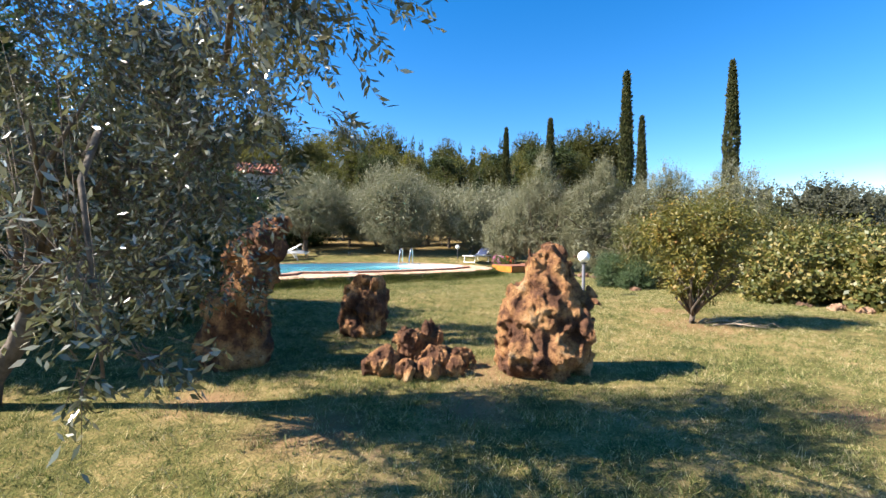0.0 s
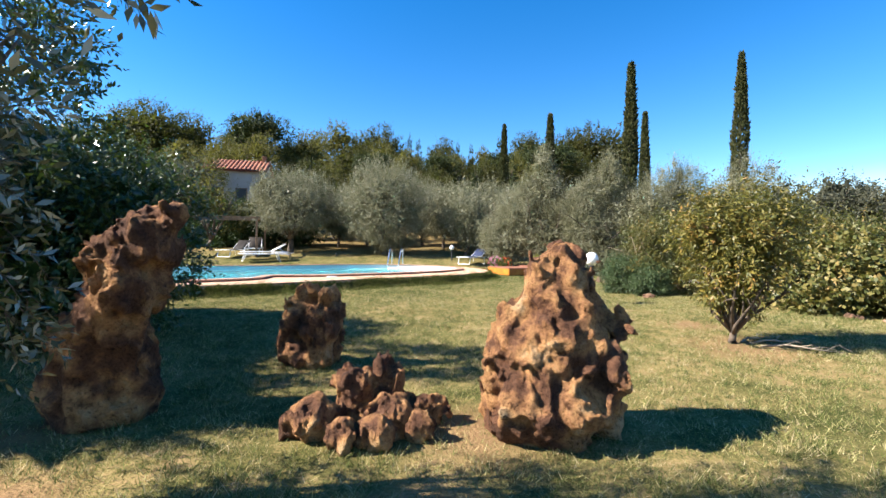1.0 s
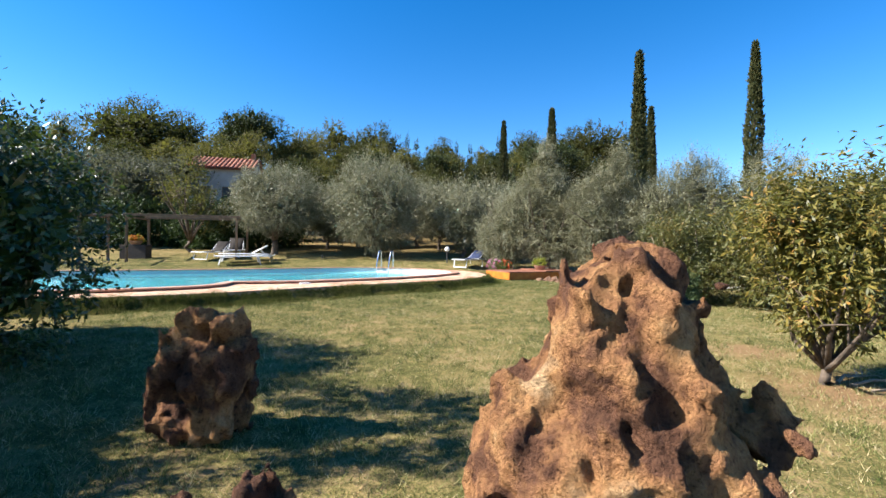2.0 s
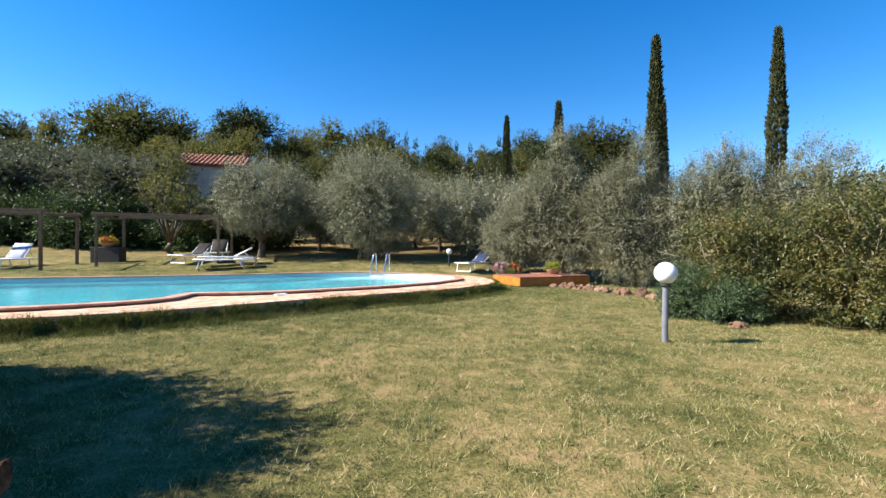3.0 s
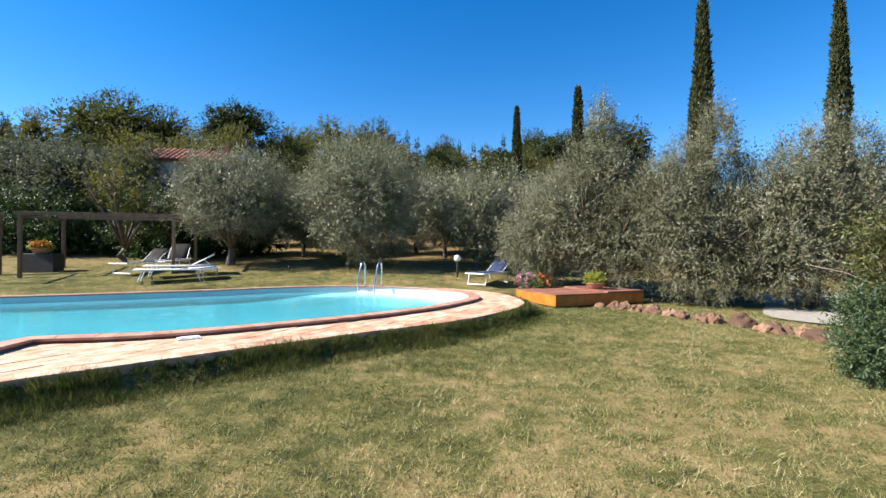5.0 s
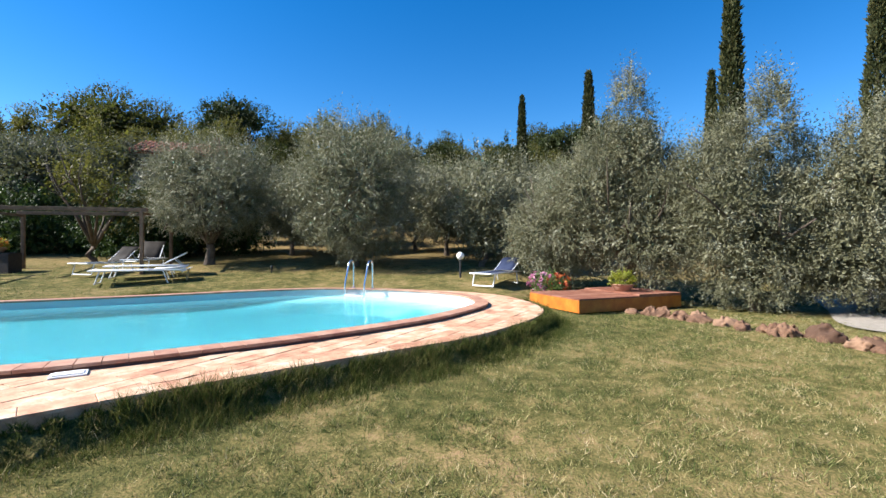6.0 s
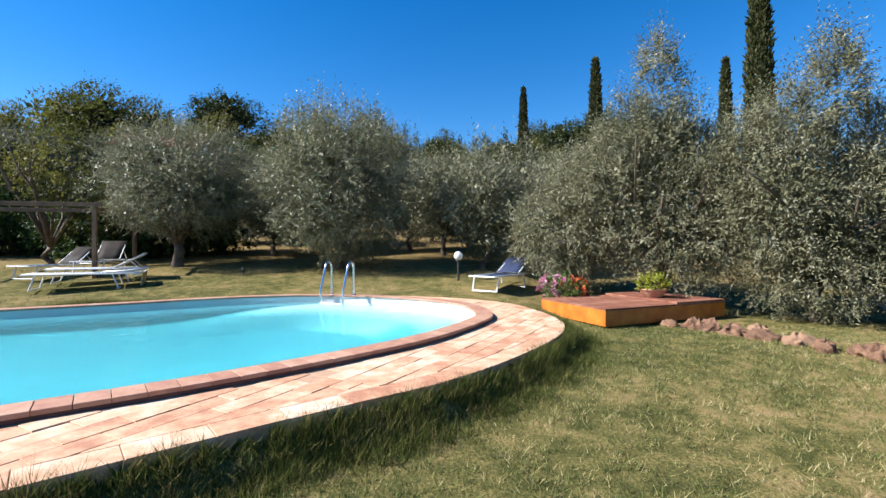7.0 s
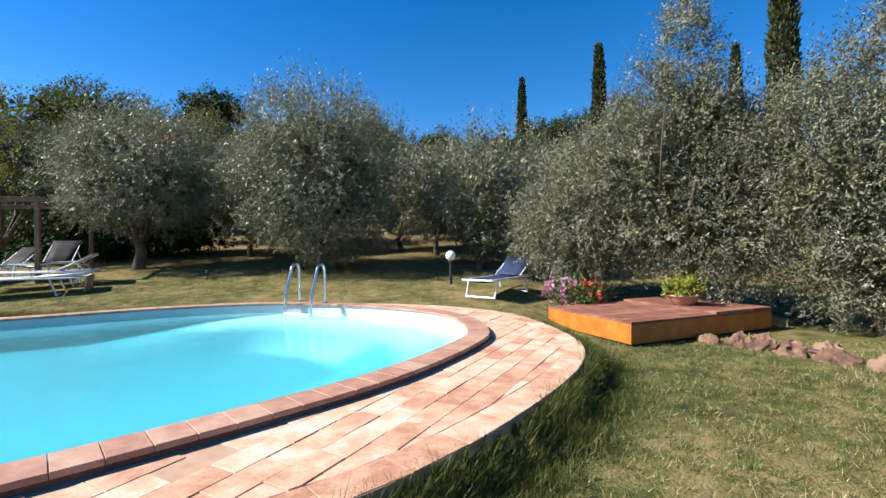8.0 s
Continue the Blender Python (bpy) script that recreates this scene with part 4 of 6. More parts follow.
# ---- rocks: the surface of a lumpy, pitted body ----
def body_mesh(name, field, lo, hi, step, mat):
    """The zero surface of field((n,3)) within the box lo..hi, as quads."""
    ax = [np.arange(a, b + step, step) for a, b in zip(lo, hi)]
    nx, ny, nz = (len(a) for a in ax)
    P = np.stack(np.meshgrid(*ax, indexing="ij"), axis=-1)
    F = field(P.reshape(-1, 3)).reshape(nx, ny, nz)
    S = F < 0
    total = np.zeros((nx - 1, ny - 1, nz - 1, 3))
    count = np.zeros((nx - 1, ny - 1, nz - 1))
    shape = (nx - 1, ny - 1, nz - 1)
    for d in range(3):
        for o1 in (0, 1):
            for o2 in (0, 1):
                o = [0, 0, 0]
                o[(d + 1) % 3], o[(d + 2) % 3] = o1, o2
                sl = tuple(slice(o[k], o[k] + shape[k]) for k in range(3))
                o[d] = 1
                sm = tuple(slice(o[k], o[k] + shape[k]) for k in range(3))
                f0, f1 = F[sl], F[sm]
                cut = S[sl] != S[sm]
                t = np.where(cut, f0 / np.where(cut, f0 - f1, 1), 0)
                q = P[sl].copy()
                q[..., d] += t * step
                total += q * cut[..., None]
                count += cut
    used = count > 0
    num = -np.ones(shape, dtype=np.int64)
    num[used] = np.arange(used.sum())
    verts = total[used] / count[used][:, None]
    faces = []
    for d in range(3):
        a, b = (d + 1) % 3, (d + 2) % 3
        s0 = [slice(None)] * 3
        s1 = [slice(None)] * 3
        s0[d], s1[d] = slice(0, -1), slice(1, None)
        cut = S[tuple(s0)] != S[tuple(s1)]
        ii = np.argwhere(cut)
        ok = (ii[:, a] > 0) & (ii[:, b] > 0) & (ii[:, a] < shape[a]) & (ii[:, b] < shape[b]) & (ii[:, d] < shape[d])
        ii = ii[ok]
        cells = []
        for oa, ob in ((1, 1), (0, 1), (0, 0), (1, 0)):
            c = ii.copy()
            c[:, a] -= oa
            c[:, b] -= ob
            cells.append(num[c[:, 0], c[:, 1], c[:, 2]])
        q = np.stack(cells, axis=1)
        inside = S[ii[:, 0], ii[:, 1], ii[:, 2]]
        q[~inside] = q[~inside][:, ::-1]
        faces.append(q)
    faces = np.vstack(faces)
    faces = faces[(faces >= 0).all(axis=1)]
    return mesh_from(name, verts, faces, mat, True)


def cells_noise(p, seed):
    """Distance to the nearest of points strewn one to a unit cell."""
    i = np.floor(p).astype(np.int64)
    best = np.full(len(p), 9.0)
    for dx in (-1, 0, 1):
        for dy in (-1, 0, 1):
            for dz in (-1, 0, 1):
                c = i + (dx, dy, dz)
                h = c[:, 0] * 374761393 + c[:, 1] * 668265263 + c[:, 2] * 1440662683 + seed * 974711
                o = np.empty((len(p), 3))
                for k in range(3):
                    h = (h ^ (h >> 13)) * 1274126177 + k
                    o[:, k] = ((h ^ (h >> 16)) & 0xFFFF) / 65536
                best = np.minimum(best, np.linalg.norm(p - c - o, axis=1))
    return best


def lobes_field(lobes, blend, seed, rough, pits, scale=1.0):
    """lobes: (x, y, z, rx, ry, rz), melted together, broken into ridges and eaten out by holes."""
    def field(p):
        q = p + 0.03 * scale * np.stack([fbm(p * (6 / scale) + 3, 2, seed + 1), fbm(p * (6 / scale) + 9, 2, seed + 2), fbm(p * (6 / scale) + 21, 2, seed + 3)], axis=1)
        acc = np.zeros(len(p))
        frng = np.random.default_rng(seed + 40)
        for x, y, z, rx, ry, rz in lobes:
            r = np.array([rx, ry, rz])
            v = (q - (x, y, z)) / r
            dl = np.linalg.norm(v, axis=1) - 1
            for nrm, cut in zip(unit(frng.normal(size=(11, 3))), 0.70 + 0.24 * frng.random(11)):
                dl = np.maximum(dl, v @ nrm - cut)
            acc += np.exp(-dl * min(rx, ry, rz) / blend)
        d = -blend * np.log(acc + 1e-12)
        near = np.abs(d) < 0.16 * scale + 0.03
        pn = q[near]
        e = d[near]
        ridge = np.abs(fbm(pn * (np.array([6.0, 6.0, 3.4]) / scale), 3, seed)) - 0.35
        e = e + rough * 2.4 * ridge + rough * 0.8 * fbm(pn * (12 / scale), 4, seed + 4) + rough * 0.6 * (np.abs(value_noise(pn * (24 / scale), seed + 11)) - 0.3)
        big = cells_noise(pn * (6.0 / scale), seed + 5)
        small = cells_noise(pn * (12.0 / scale), seed + 6)
        where = smoothstep(-0.2, 0.5, value_noise(pn * (4 / scale), seed + 8))
        eaten = smoothstep(-0.15, 0.45, value_noise(pn * (3.1 / scale), seed + 9))
        e = e + pits * 1.5 * (eaten * np.clip(0.60 - big, 0, 0.6) - 0.06) + pits * 1.5 * where * np.clip(0.5 - small, 0, 0.5)
        d[near] = e
        return d
    return field


def rock(name, at, lobes, step, seed, label, mat, group="", blend=0.03, rough=0.035, pits=0.10, scale=1.0, category="rock", tall=1.0):
    L = np.array(lobes)
    lo = (L[:, :3] - L[:, 3:]).min(axis=0) - 0.1 * scale
    hi = (L[:, :3] + L[:, 3:]).max(axis=0) + 0.1 * scale
    lo[2] = max(lo[2], -0.08)
    me = body_mesh(name, lobes_field(lobes, blend, seed, rough, pits, scale), lo, hi, step, mat)
    ob = part(name, me, mat, None)
    ob.matrix_basis = Matrix.Translation(at) @ Matrix.Diagonal((1, 1, tall, 1))
    return tagged(ob, label, category, group)


rock("standing_rock", (1.22, 4.15, g(1.22, 4.15)), [(-0.05, 0, 0.14, 0.41, 0.38, 0.34), (-0.22, -0.02, 0.40, 0.22, 0.26, 0.28), (-0.24, 0, 0.58, 0.11, 0.15, 0.11), (0.03, 0, 0.46, 0.30, 0.30, 0.36), (0.25, 0, 0.30, 0.17, 0.26, 0.34),
     (0.33, -0.05, 0.59, 0.10, 0.14, 0.10), (0.22, 0.02, 0.69, 0.13, 0.16, 0.14), (0.03, 0, 0.72, 0.24, 0.22, 0.20), (0.05, 0, 0.84, 0.19, 0.18, 0.15), (0.06, 0, 0.93, 0.15, 0.15, 0.09), (0.03, 0, 0.96, 0.11, 0.12, 0.06), (-0.12, -0.02, 0.78, 0.085, 0.11, 0.09)],
     0.0105, 301, "tall pitted reddish-brown rock standing on the lawn", M_ROCK, "garden rocks", 0.024, 0.030, 0.062, tall=1.09)
rock("leaning_rock", (-1.63, 3.98, g(-1.63, 3.98)), [(-0.01, -0.03, 0.10, 0.30, 0.30, 0.28), (-0.13, -0.05, 0.30, 0.15, 0.2, 0.27), (0.03, 0, 0.45, 0.27, 0.28, 0.34), (0.14, 0, 0.78, 0.23, 0.26, 0.28), (0.05, 0, 0.93, 0.14, 0.18, 0.12), (0.27, 0.05, 1.02, 0.14, 0.18, 0.17), (0.33, 0.08, 1.17, 0.10, 0.11, 0.10)],
     0.0105, 302, "tall leaning reddish-brown rock in the shade of a bush", M_ROCK, "garden rocks", 0.026, 0.030, 0.062, tall=1.09)
rock("upright_rock", (-0.78, 5.3, g(-0.78, 5.3)), [(0, 0, 0.14, 0.27, 0.22, 0.22), (-0.11, -0.02, 0.32, 0.15, 0.18, 0.17), (0.13, 0, 0.34, 0.14, 0.17, 0.2), (-0.02, 0.05, 0.42, 0.13, 0.15, 0.16), (-0.14, 0, 0.53, 0.085, 0.10, 0.09), (-0.01, -0.03, 0.59, 0.07, 0.09, 0.085), (0.15, 0, 0.53, 0.085, 0.1, 0.085), (0.02, -0.1, 0.27, 0.1, 0.1, 0.12)],
     0.011, 303, "dark brown upright rock with knobs on top", M_ROCK, "garden rocks", 0.012, 0.034, 0.085, tall=1.16)
for k, (dx, dy, lobes, txt) in enumerate([
        (-0.26, -0.14, [(0, 0, 0.08, 0.16, 0.13, 0.12), (-0.09, 0, 0.05, 0.11, 0.11, 0.08)], "broad ochre rock at the foot of a rock heap"),
        (-0.10, 0.02, [(0, 0, 0.235, 0.14, 0.12, 0.09), (0.03, 0.02, 0.11, 0.15, 0.13, 0.12)], "pale ochre boulder on top of a rock heap"),
        (0.10, 0.08, [(0, 0, 0.16, 0.08, 0.09, 0.17), (-0.03, 0, 0.315, 0.045, 0.05, 0.055), (0.05, 0, 0.24, 0.06, 0.06, 0.06)], "pointed brown rock on top of a rock heap"),
        (0.14, -0.07, [(0, 0, 0.11, 0.13, 0.09, 0.09), (0.04, 0, 0.05, 0.12, 0.09, 0.07)], "brown rock in the middle of a rock heap"),
        (-0.06, -0.27, [(0, 0, 0.05, 0.10, 0.08, 0.09)], "small brown rock at the foot of a rock heap"),
        (0.09, -0.23, [(0, 0, 0.06, 0.12, 0.09, 0.09)], "ochre rock at the front of a rock heap"),
        (0.30, 0.10, [(0, 0, 0.07, 0.15, 0.1, 0.10)], "dark flat rock behind a rock heap"),
        (0.31, -0.12, [(0, 0, 0.05, 0.08, 0.07, 0.085)], "small pale rock beside a rock heap")]):
    rock("heap_rock", (0.08 + dx * 1.08, 4.02 + dy * 1.08, g(0.1, 4.0)), lobes, 0.009, 310 + k, txt, M_ROCK, "rock heap", 0.010, 0.017, 0.018, 0.6, tall=1.16)

# ---- the rock edging beyond the lawn ----
EDGE = [(2.62, 17.48), (2.9, 17.22), (3.35, 16.72), (3.75, 15.85), (4.15, 15.15), (4.6, 14.55), (5.0, 14.0), (5.7, 13.6)]
erng = np.random.default_rng(5)
edge_meshes = []
for k in range(5):
    L = [(0, 0, 0.05, 0.16, 0.11, 0.11), (0.07 * (k % 3 - 1), 0.03, 0.1, 0.09, 0.08, 0.07)]
    edge_meshes.append(body_mesh("edging_rock", lobes_field(L, 0.02, 330 + k, 0.025, 0.03, 0.6), (-0.28, -0.24, -0.06), (0.28, 0.24, 0.26), 0.016, M_EDGE_ROCK))
epath = np.array(EDGE)
ed = np.concatenate([[0], np.cumsum(np.linalg.norm(np.diff(epath, axis=0), axis=1))])
s, k = 0.0, 0
while s < ed[-1]:
    x, y = np.interp(s, ed, epath[:, 0]), np.interp(s, ed, epath[:, 1])
    sc = 0.55 + 0.8 * erng.random() + 0.3 * s / ed[-1]
    if k == 0:
        sc = 1.0
    ob = new("edging_rock", edge_meshes[k % 5])
    ob.matrix_basis = pose(x + erng.normal(0, 0.08), y + erng.normal(0, 0.08), g(x, y) - 0.05 * sc, 0, 0, erng.random() * 360) @ Matrix.Diagonal((sc, sc, sc * (0.75 + 0.4 * erng.random()), 1))
    tagged(ob, "rough pinkish-brown edging rock at the end of the lawn", "rock", "edging rocks")
    s += 0.23 * sc
    k += 1


# ---- pool ----
def ring_faces(n, a, b):
    i = np.arange(n)
    return np.stack([a + i, a + (i + 1) % n, b + (i + 1) % n, b + i], axis=1)


def stacked_rings(name, rings, mat, shade=True):
    """Rings of one length, each (curve, height), skinned in turn."""
    n = len(rings[0][0])
    v = np.vstack([np.column_stack([c, np.full(n, z)]) for c, z in rings])
    f = np.vstack([ring_faces(n, k * n, (k + 1) * n) for k in range(len(rings) - 1)])
    return mesh_from(name, v, f, mat, shade)


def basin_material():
    m, n, l, b = material("depth_tinted_liner")
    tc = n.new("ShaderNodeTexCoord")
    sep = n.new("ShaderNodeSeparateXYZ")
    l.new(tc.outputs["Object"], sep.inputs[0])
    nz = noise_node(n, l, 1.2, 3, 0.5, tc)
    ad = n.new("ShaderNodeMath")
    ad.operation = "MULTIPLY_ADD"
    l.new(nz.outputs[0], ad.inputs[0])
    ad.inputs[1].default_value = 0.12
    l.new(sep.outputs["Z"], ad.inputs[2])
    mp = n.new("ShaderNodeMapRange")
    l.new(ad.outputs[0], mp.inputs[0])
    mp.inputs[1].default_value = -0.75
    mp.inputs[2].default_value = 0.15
    # the water's absorption painted by height: turquoise deep down, white near the surface
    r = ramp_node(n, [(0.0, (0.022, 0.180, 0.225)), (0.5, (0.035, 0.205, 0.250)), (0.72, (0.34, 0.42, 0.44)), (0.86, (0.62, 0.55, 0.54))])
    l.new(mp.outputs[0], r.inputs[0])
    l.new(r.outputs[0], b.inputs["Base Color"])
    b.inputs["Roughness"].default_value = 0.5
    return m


def water_material():
    m, n, l, b = material("pool_water")
    b.inputs["Base Color"].default_value = (0.28, 0.84, 0.92, 1)
    b.inputs["Transmission Weight"].default_value = 0.86
    b.inputs["IOR"].default_value = 1.18
    b.inputs["Specular IOR Level"].default_value = 0.15
    b.inputs["Roughness"].default_value = 0.12
    tc = n.new("ShaderNodeTexCoord")
    nz = noise_node(n, l, 3.5, 2, 0.5, tc)
    bump_node(n, l, b, nz.outputs[0], 0.22, 0.05)
    return m


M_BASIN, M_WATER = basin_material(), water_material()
n_out = len(COPING_OUT)
rings = [(COPING_IN, COPING_Z - 0.03), (COPING_IN, 0.02)]
centre = COPING_IN.mean(axis=0)
for f in np.concatenate([1 - np.linspace(0.004, 0.30, 30), np.linspace(0.67, 0.02, 12)]):
    rings.append((centre + (COPING_IN - centre) * f, -1.05))
pool = thing("swimming_pool", Matrix.Identity(4), "free-form turquoise swimming pool with terracotta coping", "pool", kind="structure")
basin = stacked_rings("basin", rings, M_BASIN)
# the floor falls gently from the wall, with a shallow beach at the rounded end
for v in basin.vertices:
    if v.co.z < 0.0:
        to_wall = float(np.linalg.norm(COPING_IN - (v.co.x, v.co.y), axis=1).min())
        near_end = math.hypot(v.co.x + 1.9, v.co.y - 17.9)
        beach = float(smoothstep(3.4, 1.2, near_end))
        deep = 0.75 + 0.3 * float(smoothstep(0.3, 2.6, to_wall)) if to_wall > 0.02 else 0.75
        shelf = 0.15 + 0.1 * to_wall + 0.75 * float(smoothstep(0.35, 1.8, to_wall))
        v.co.z = 0.12 - (deep * (1 - beach) + min(shelf, deep) * beach)
part("basin", basin, M_BASIN, pool, "pool lining with the water's depth tint painted in")
wv = np.column_stack([COPING_IN, np.full(n_out, WATER_Z)])
bm = bmesh.new()
bm.faces.new([bm.verts.new(p) for p in wv])
bmesh.ops.triangulate(bm, faces=bm.faces[:])
water = part("water", bm, M_WATER, None)
tagged(water, "clear still turquoise pool water", "water", kind="structure")
water.visible_shadow = False


# the bed of the paving, as one slab between the coping and its outer edge
pav = thing("pavement", Matrix.Identity(4), "terracotta paving with diagonal joints round the pool", "paving", kind="structure")
bm = bmesh.new()
a = [bm.verts.new((x, y, 0)) for x, y in DECK_OUT]
b = [bm.verts.new((x, y, 0)) for x, y in offset(COPING_OUT, -0.06)]
ea = [bm.edges.new((a[i], a[(i + 1) % len(a)])) for i in range(len(a))]
eb = [bm.edges.new((b[i], b[(i + 1) % len(b)])) for i in range(len(b))]
bmesh.ops.triangle_fill(bm, use_beauty=True, use_dissolve=False, edges=ea + eb, normal=(0, 0, 1))
top = [f for f in bm.faces]
bmesh.ops.translate(bm, vec=(0, 0, DECK_Z - 0.004), verts=bm.verts)
ext = bmesh.ops.extrude_face_region(bm, geom=top)
bmesh.ops.translate(bm, vec=(0, 0, -0.16), verts=[q for q in ext["geom"] if isinstance(q, bmesh.types.BMVert)])
part("paving_bed", bm, M_MORTAR, pav)

# coping tiles, each a rounded block
cop = thing("coping", Matrix.Identity(4), "reddish coping tiles with dark riser round the pool", "coping", kind="structure")
co = even(closed_curve(POOL, 30, (0,)), 0.172)
if area2 < 0:
    co = co[::-1].copy()
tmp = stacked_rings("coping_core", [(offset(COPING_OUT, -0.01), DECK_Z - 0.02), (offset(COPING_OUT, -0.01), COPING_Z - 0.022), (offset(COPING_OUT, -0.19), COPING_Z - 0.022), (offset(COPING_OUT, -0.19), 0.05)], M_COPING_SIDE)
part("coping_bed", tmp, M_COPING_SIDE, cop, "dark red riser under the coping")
ci = offset(co, -0.215)
co_o = offset(co, 0.004)
nco = len(co)
rest = bmesh.new()


def coping_block(bm, i):
    j = (i + 1) % nco
    gap = 0.012
    o1, o2 = co_o[i] * (1 - gap) + co_o[j] * gap, co_o[i] * gap + co_o[j] * (1 - gap)
    i1, i2 = ci[i] * (1 - gap) + ci[j] * gap, ci[i] * gap + ci[j] * (1 - gap)
    mid = (o1 + o2 + i1 + i2) / 4
    zt, zb, r = COPING_Z, COPING_Z - 0.028, 0.004
    base = [bm.verts.new((*p, zb)) for p in (o1, o2, i2, i1)]
    edge = [bm.verts.new((*p, zt - r)) for p in (o1, o2, i2, i1)]
    cap = [bm.verts.new((*(p + (mid - p) * 0.025), zt)) for p in (o1, o2, i2, i1)]
    for A, B in ((base, edge), (edge, cap)):
        for q in range(4):
            bm.faces.new((A[q], A[(q + 1) % 4], B[(q + 1) % 4], B[q]))
    bm.faces.new(cap)


for i in range(nco):
    x, y = co[i]
    if x > -6 and y < 18.8:
        bm = bmesh.new()
        coping_block(bm, i)
        part("coping_tile", bm, M_COPING, cop)
    else:
        coping_block(rest, i)
tagged(part("far_coping_tiles", rest, M_COPING, cop), kind="stuff")


# paving pieces: long flags laid aslant, cut to the two edges
def clip(poly, q, nrm):
    """The part of a polygon on the side of the line through q that nrm points away from."""
    out = []
    for i, p in enumerate(poly):
        r = poly[(i + 1) % len(poly)]
        dp, dr = (p - q) @ nrm, (r - q) @ nrm
        if dp <= 0:
            out.append(p)
        if dp * dr < 0:
            out.append(p + (r - p) * dp / (dp - dr))
    return out


def normals(curve):
    t = np.roll(curve, -1, axis=0) - np.roll(curve, 1, axis=0)
    t /= np.linalg.norm(t, axis=1)[:, None]
    return np.stack([t[:, 1], -t[:, 0]], axis=1)


def flag(bm, poly, z):
    c = sum(poly) / len(poly)
    low = [bm.verts.new((*p, z - 0.02)) for p in poly]
    edge = [bm.verts.new((*p, z - 0.002)) for p in poly]
    cap = [bm.verts.new((*(p + (c - p) * 0.015), z)) for p in poly]
    k = len(poly)
    for A, B in ((low, edge), (edge, cap)):
        for q in range(k):
            bm.faces.new((A[q], A[(q + 1) % k], B[(q + 1) % k], B[q]))
    bm.faces.new(cap)


prng = np.random.default_rng(8)
FLAG_L, FLAG_W, FLAG_A = 0.31, 0.155, radians(68)
ca, sa = math.cos(FLAG_A), math.sin(FLAG_A)
n_in, n_dk = normals(COPING_OUT), normals(DECK_OUT)
cells = []
for i in range(-90, 90):
    for j in range(-170, 170):
        u, w = (i + 0.5 * (j % 2)) * FLAG_L, j * FLAG_W
        cells.append((-4 + u * ca - w * sa, 13.5 + u * sa + w * ca))
cells = np.array(cells)
d_in, k_in = signed_distance(cells, COPING_OUT)
d_dk, k_dk = signed_distance(cells, DECK_OUT)
use = np.where((d_in > -0.22) & (d_dk < 0.22 - 0.19))[0]
rest = bmesh.new()
BORDER = 0.19
bo = even(DECK_OUT, 0.36)
bo_in = offset(bo, -BORDER)
for i in range(len(bo)):
    j = (i + 1) % len(bo)
    e = 0.006
    quad = [bo[i] * (1 - e) + bo[j] * e, bo[i] * e + bo[j] * (1 - e), bo_in[i] * e + bo_in[j] * (1 - e), bo_in[i] * (1 - e) + bo_in[j] * e]
    z = DECK_Z + prng.normal(0, 0.001)
    if bo[i][0] > -4.5 and bo[i][1] < 17.6:
        bm = bmesh.new()
        flag(bm, quad, z)
        part("border_paver", bm, M_COTTO, pav)
    else:
        flag(rest, quad, z)
for q in use:
    c = cells[q]
    hx, hy = FLAG_L / 2 - 0.0025, FLAG_W / 2 - 0.0025
    poly = [c + np.array([sx * hx * ca - sy * hy * sa, sx * hx * sa + sy * hy * ca]) for sx, sy in ((-1, -1), (1, -1), (1, 1), (-1, 1))]
    poly = clip(poly, COPING_OUT[k_in[q]] + n_in[k_in[q]] * 0.008, -n_in[k_in[q]])
    if len(poly) >= 3:
        poly = clip(poly, DECK_OUT[k_dk[q]] - n_dk[k_dk[q]] * (BORDER + 0.005), n_dk[k_dk[q]])
    if len(poly) < 3:
        continue
    ar = 0.5 * abs(sum(p[0] * r[1] - p[1] * r[0] for p, r in zip(poly, poly[1:] + poly[:1])))
    if ar < 0.0015:
        continue
    z = DECK_Z + prng.normal(0, 0.0022)
    if c[0] > -2.6 and c[1] < 16.4:
        bm = bmesh.new()
        flag(bm, poly, z)
        part("paver", bm, M_COTTO, pav)
    else:
        flag(rest, poly, z)
tagged(part("far_pavers", rest, M_COTTO, pav), kind="stuff")


# ---- ladder ----
def ladder(m):
    t = thing("pool_ladder", m, "polished steel pool ladder with two curved rails", "ladder")
    for sx in (-0.24, 0.24):
        pts = [(sx, -0.26, -0.75), (sx, -0.26, 0.0), (sx, -0.24, 0.12), (sx, -0.12, 0.50), (sx, -0.09, 0.56), (sx, -0.03, 0.585), (sx, 0.03, 0.56), (sx, 0.05, 0.50), (sx, 0.06, 0.0), (sx, 0.06, -0.03)]
        part("rail", tube(bmesh.new(), pts, 0.021, 10), M_STEEL, t, "", True)
        part("flange", lathe(bmesh.new(), [(0, 0.018), (0.03, 0.018), (0.045, 0.004), (0.045, 0)], 14, (sx, 0.06, 0)), M_STEEL, t)
    for z in (-0.65, -0.4, -0.15):
        part("rung", box_bm((0.46, 0.07, 0.025), (0, -0.27, z), 0.006), M_WHITE, t)
    return t


ladder(pose(-2.70, 18.52, COPING_Z, 0, 0, -18))


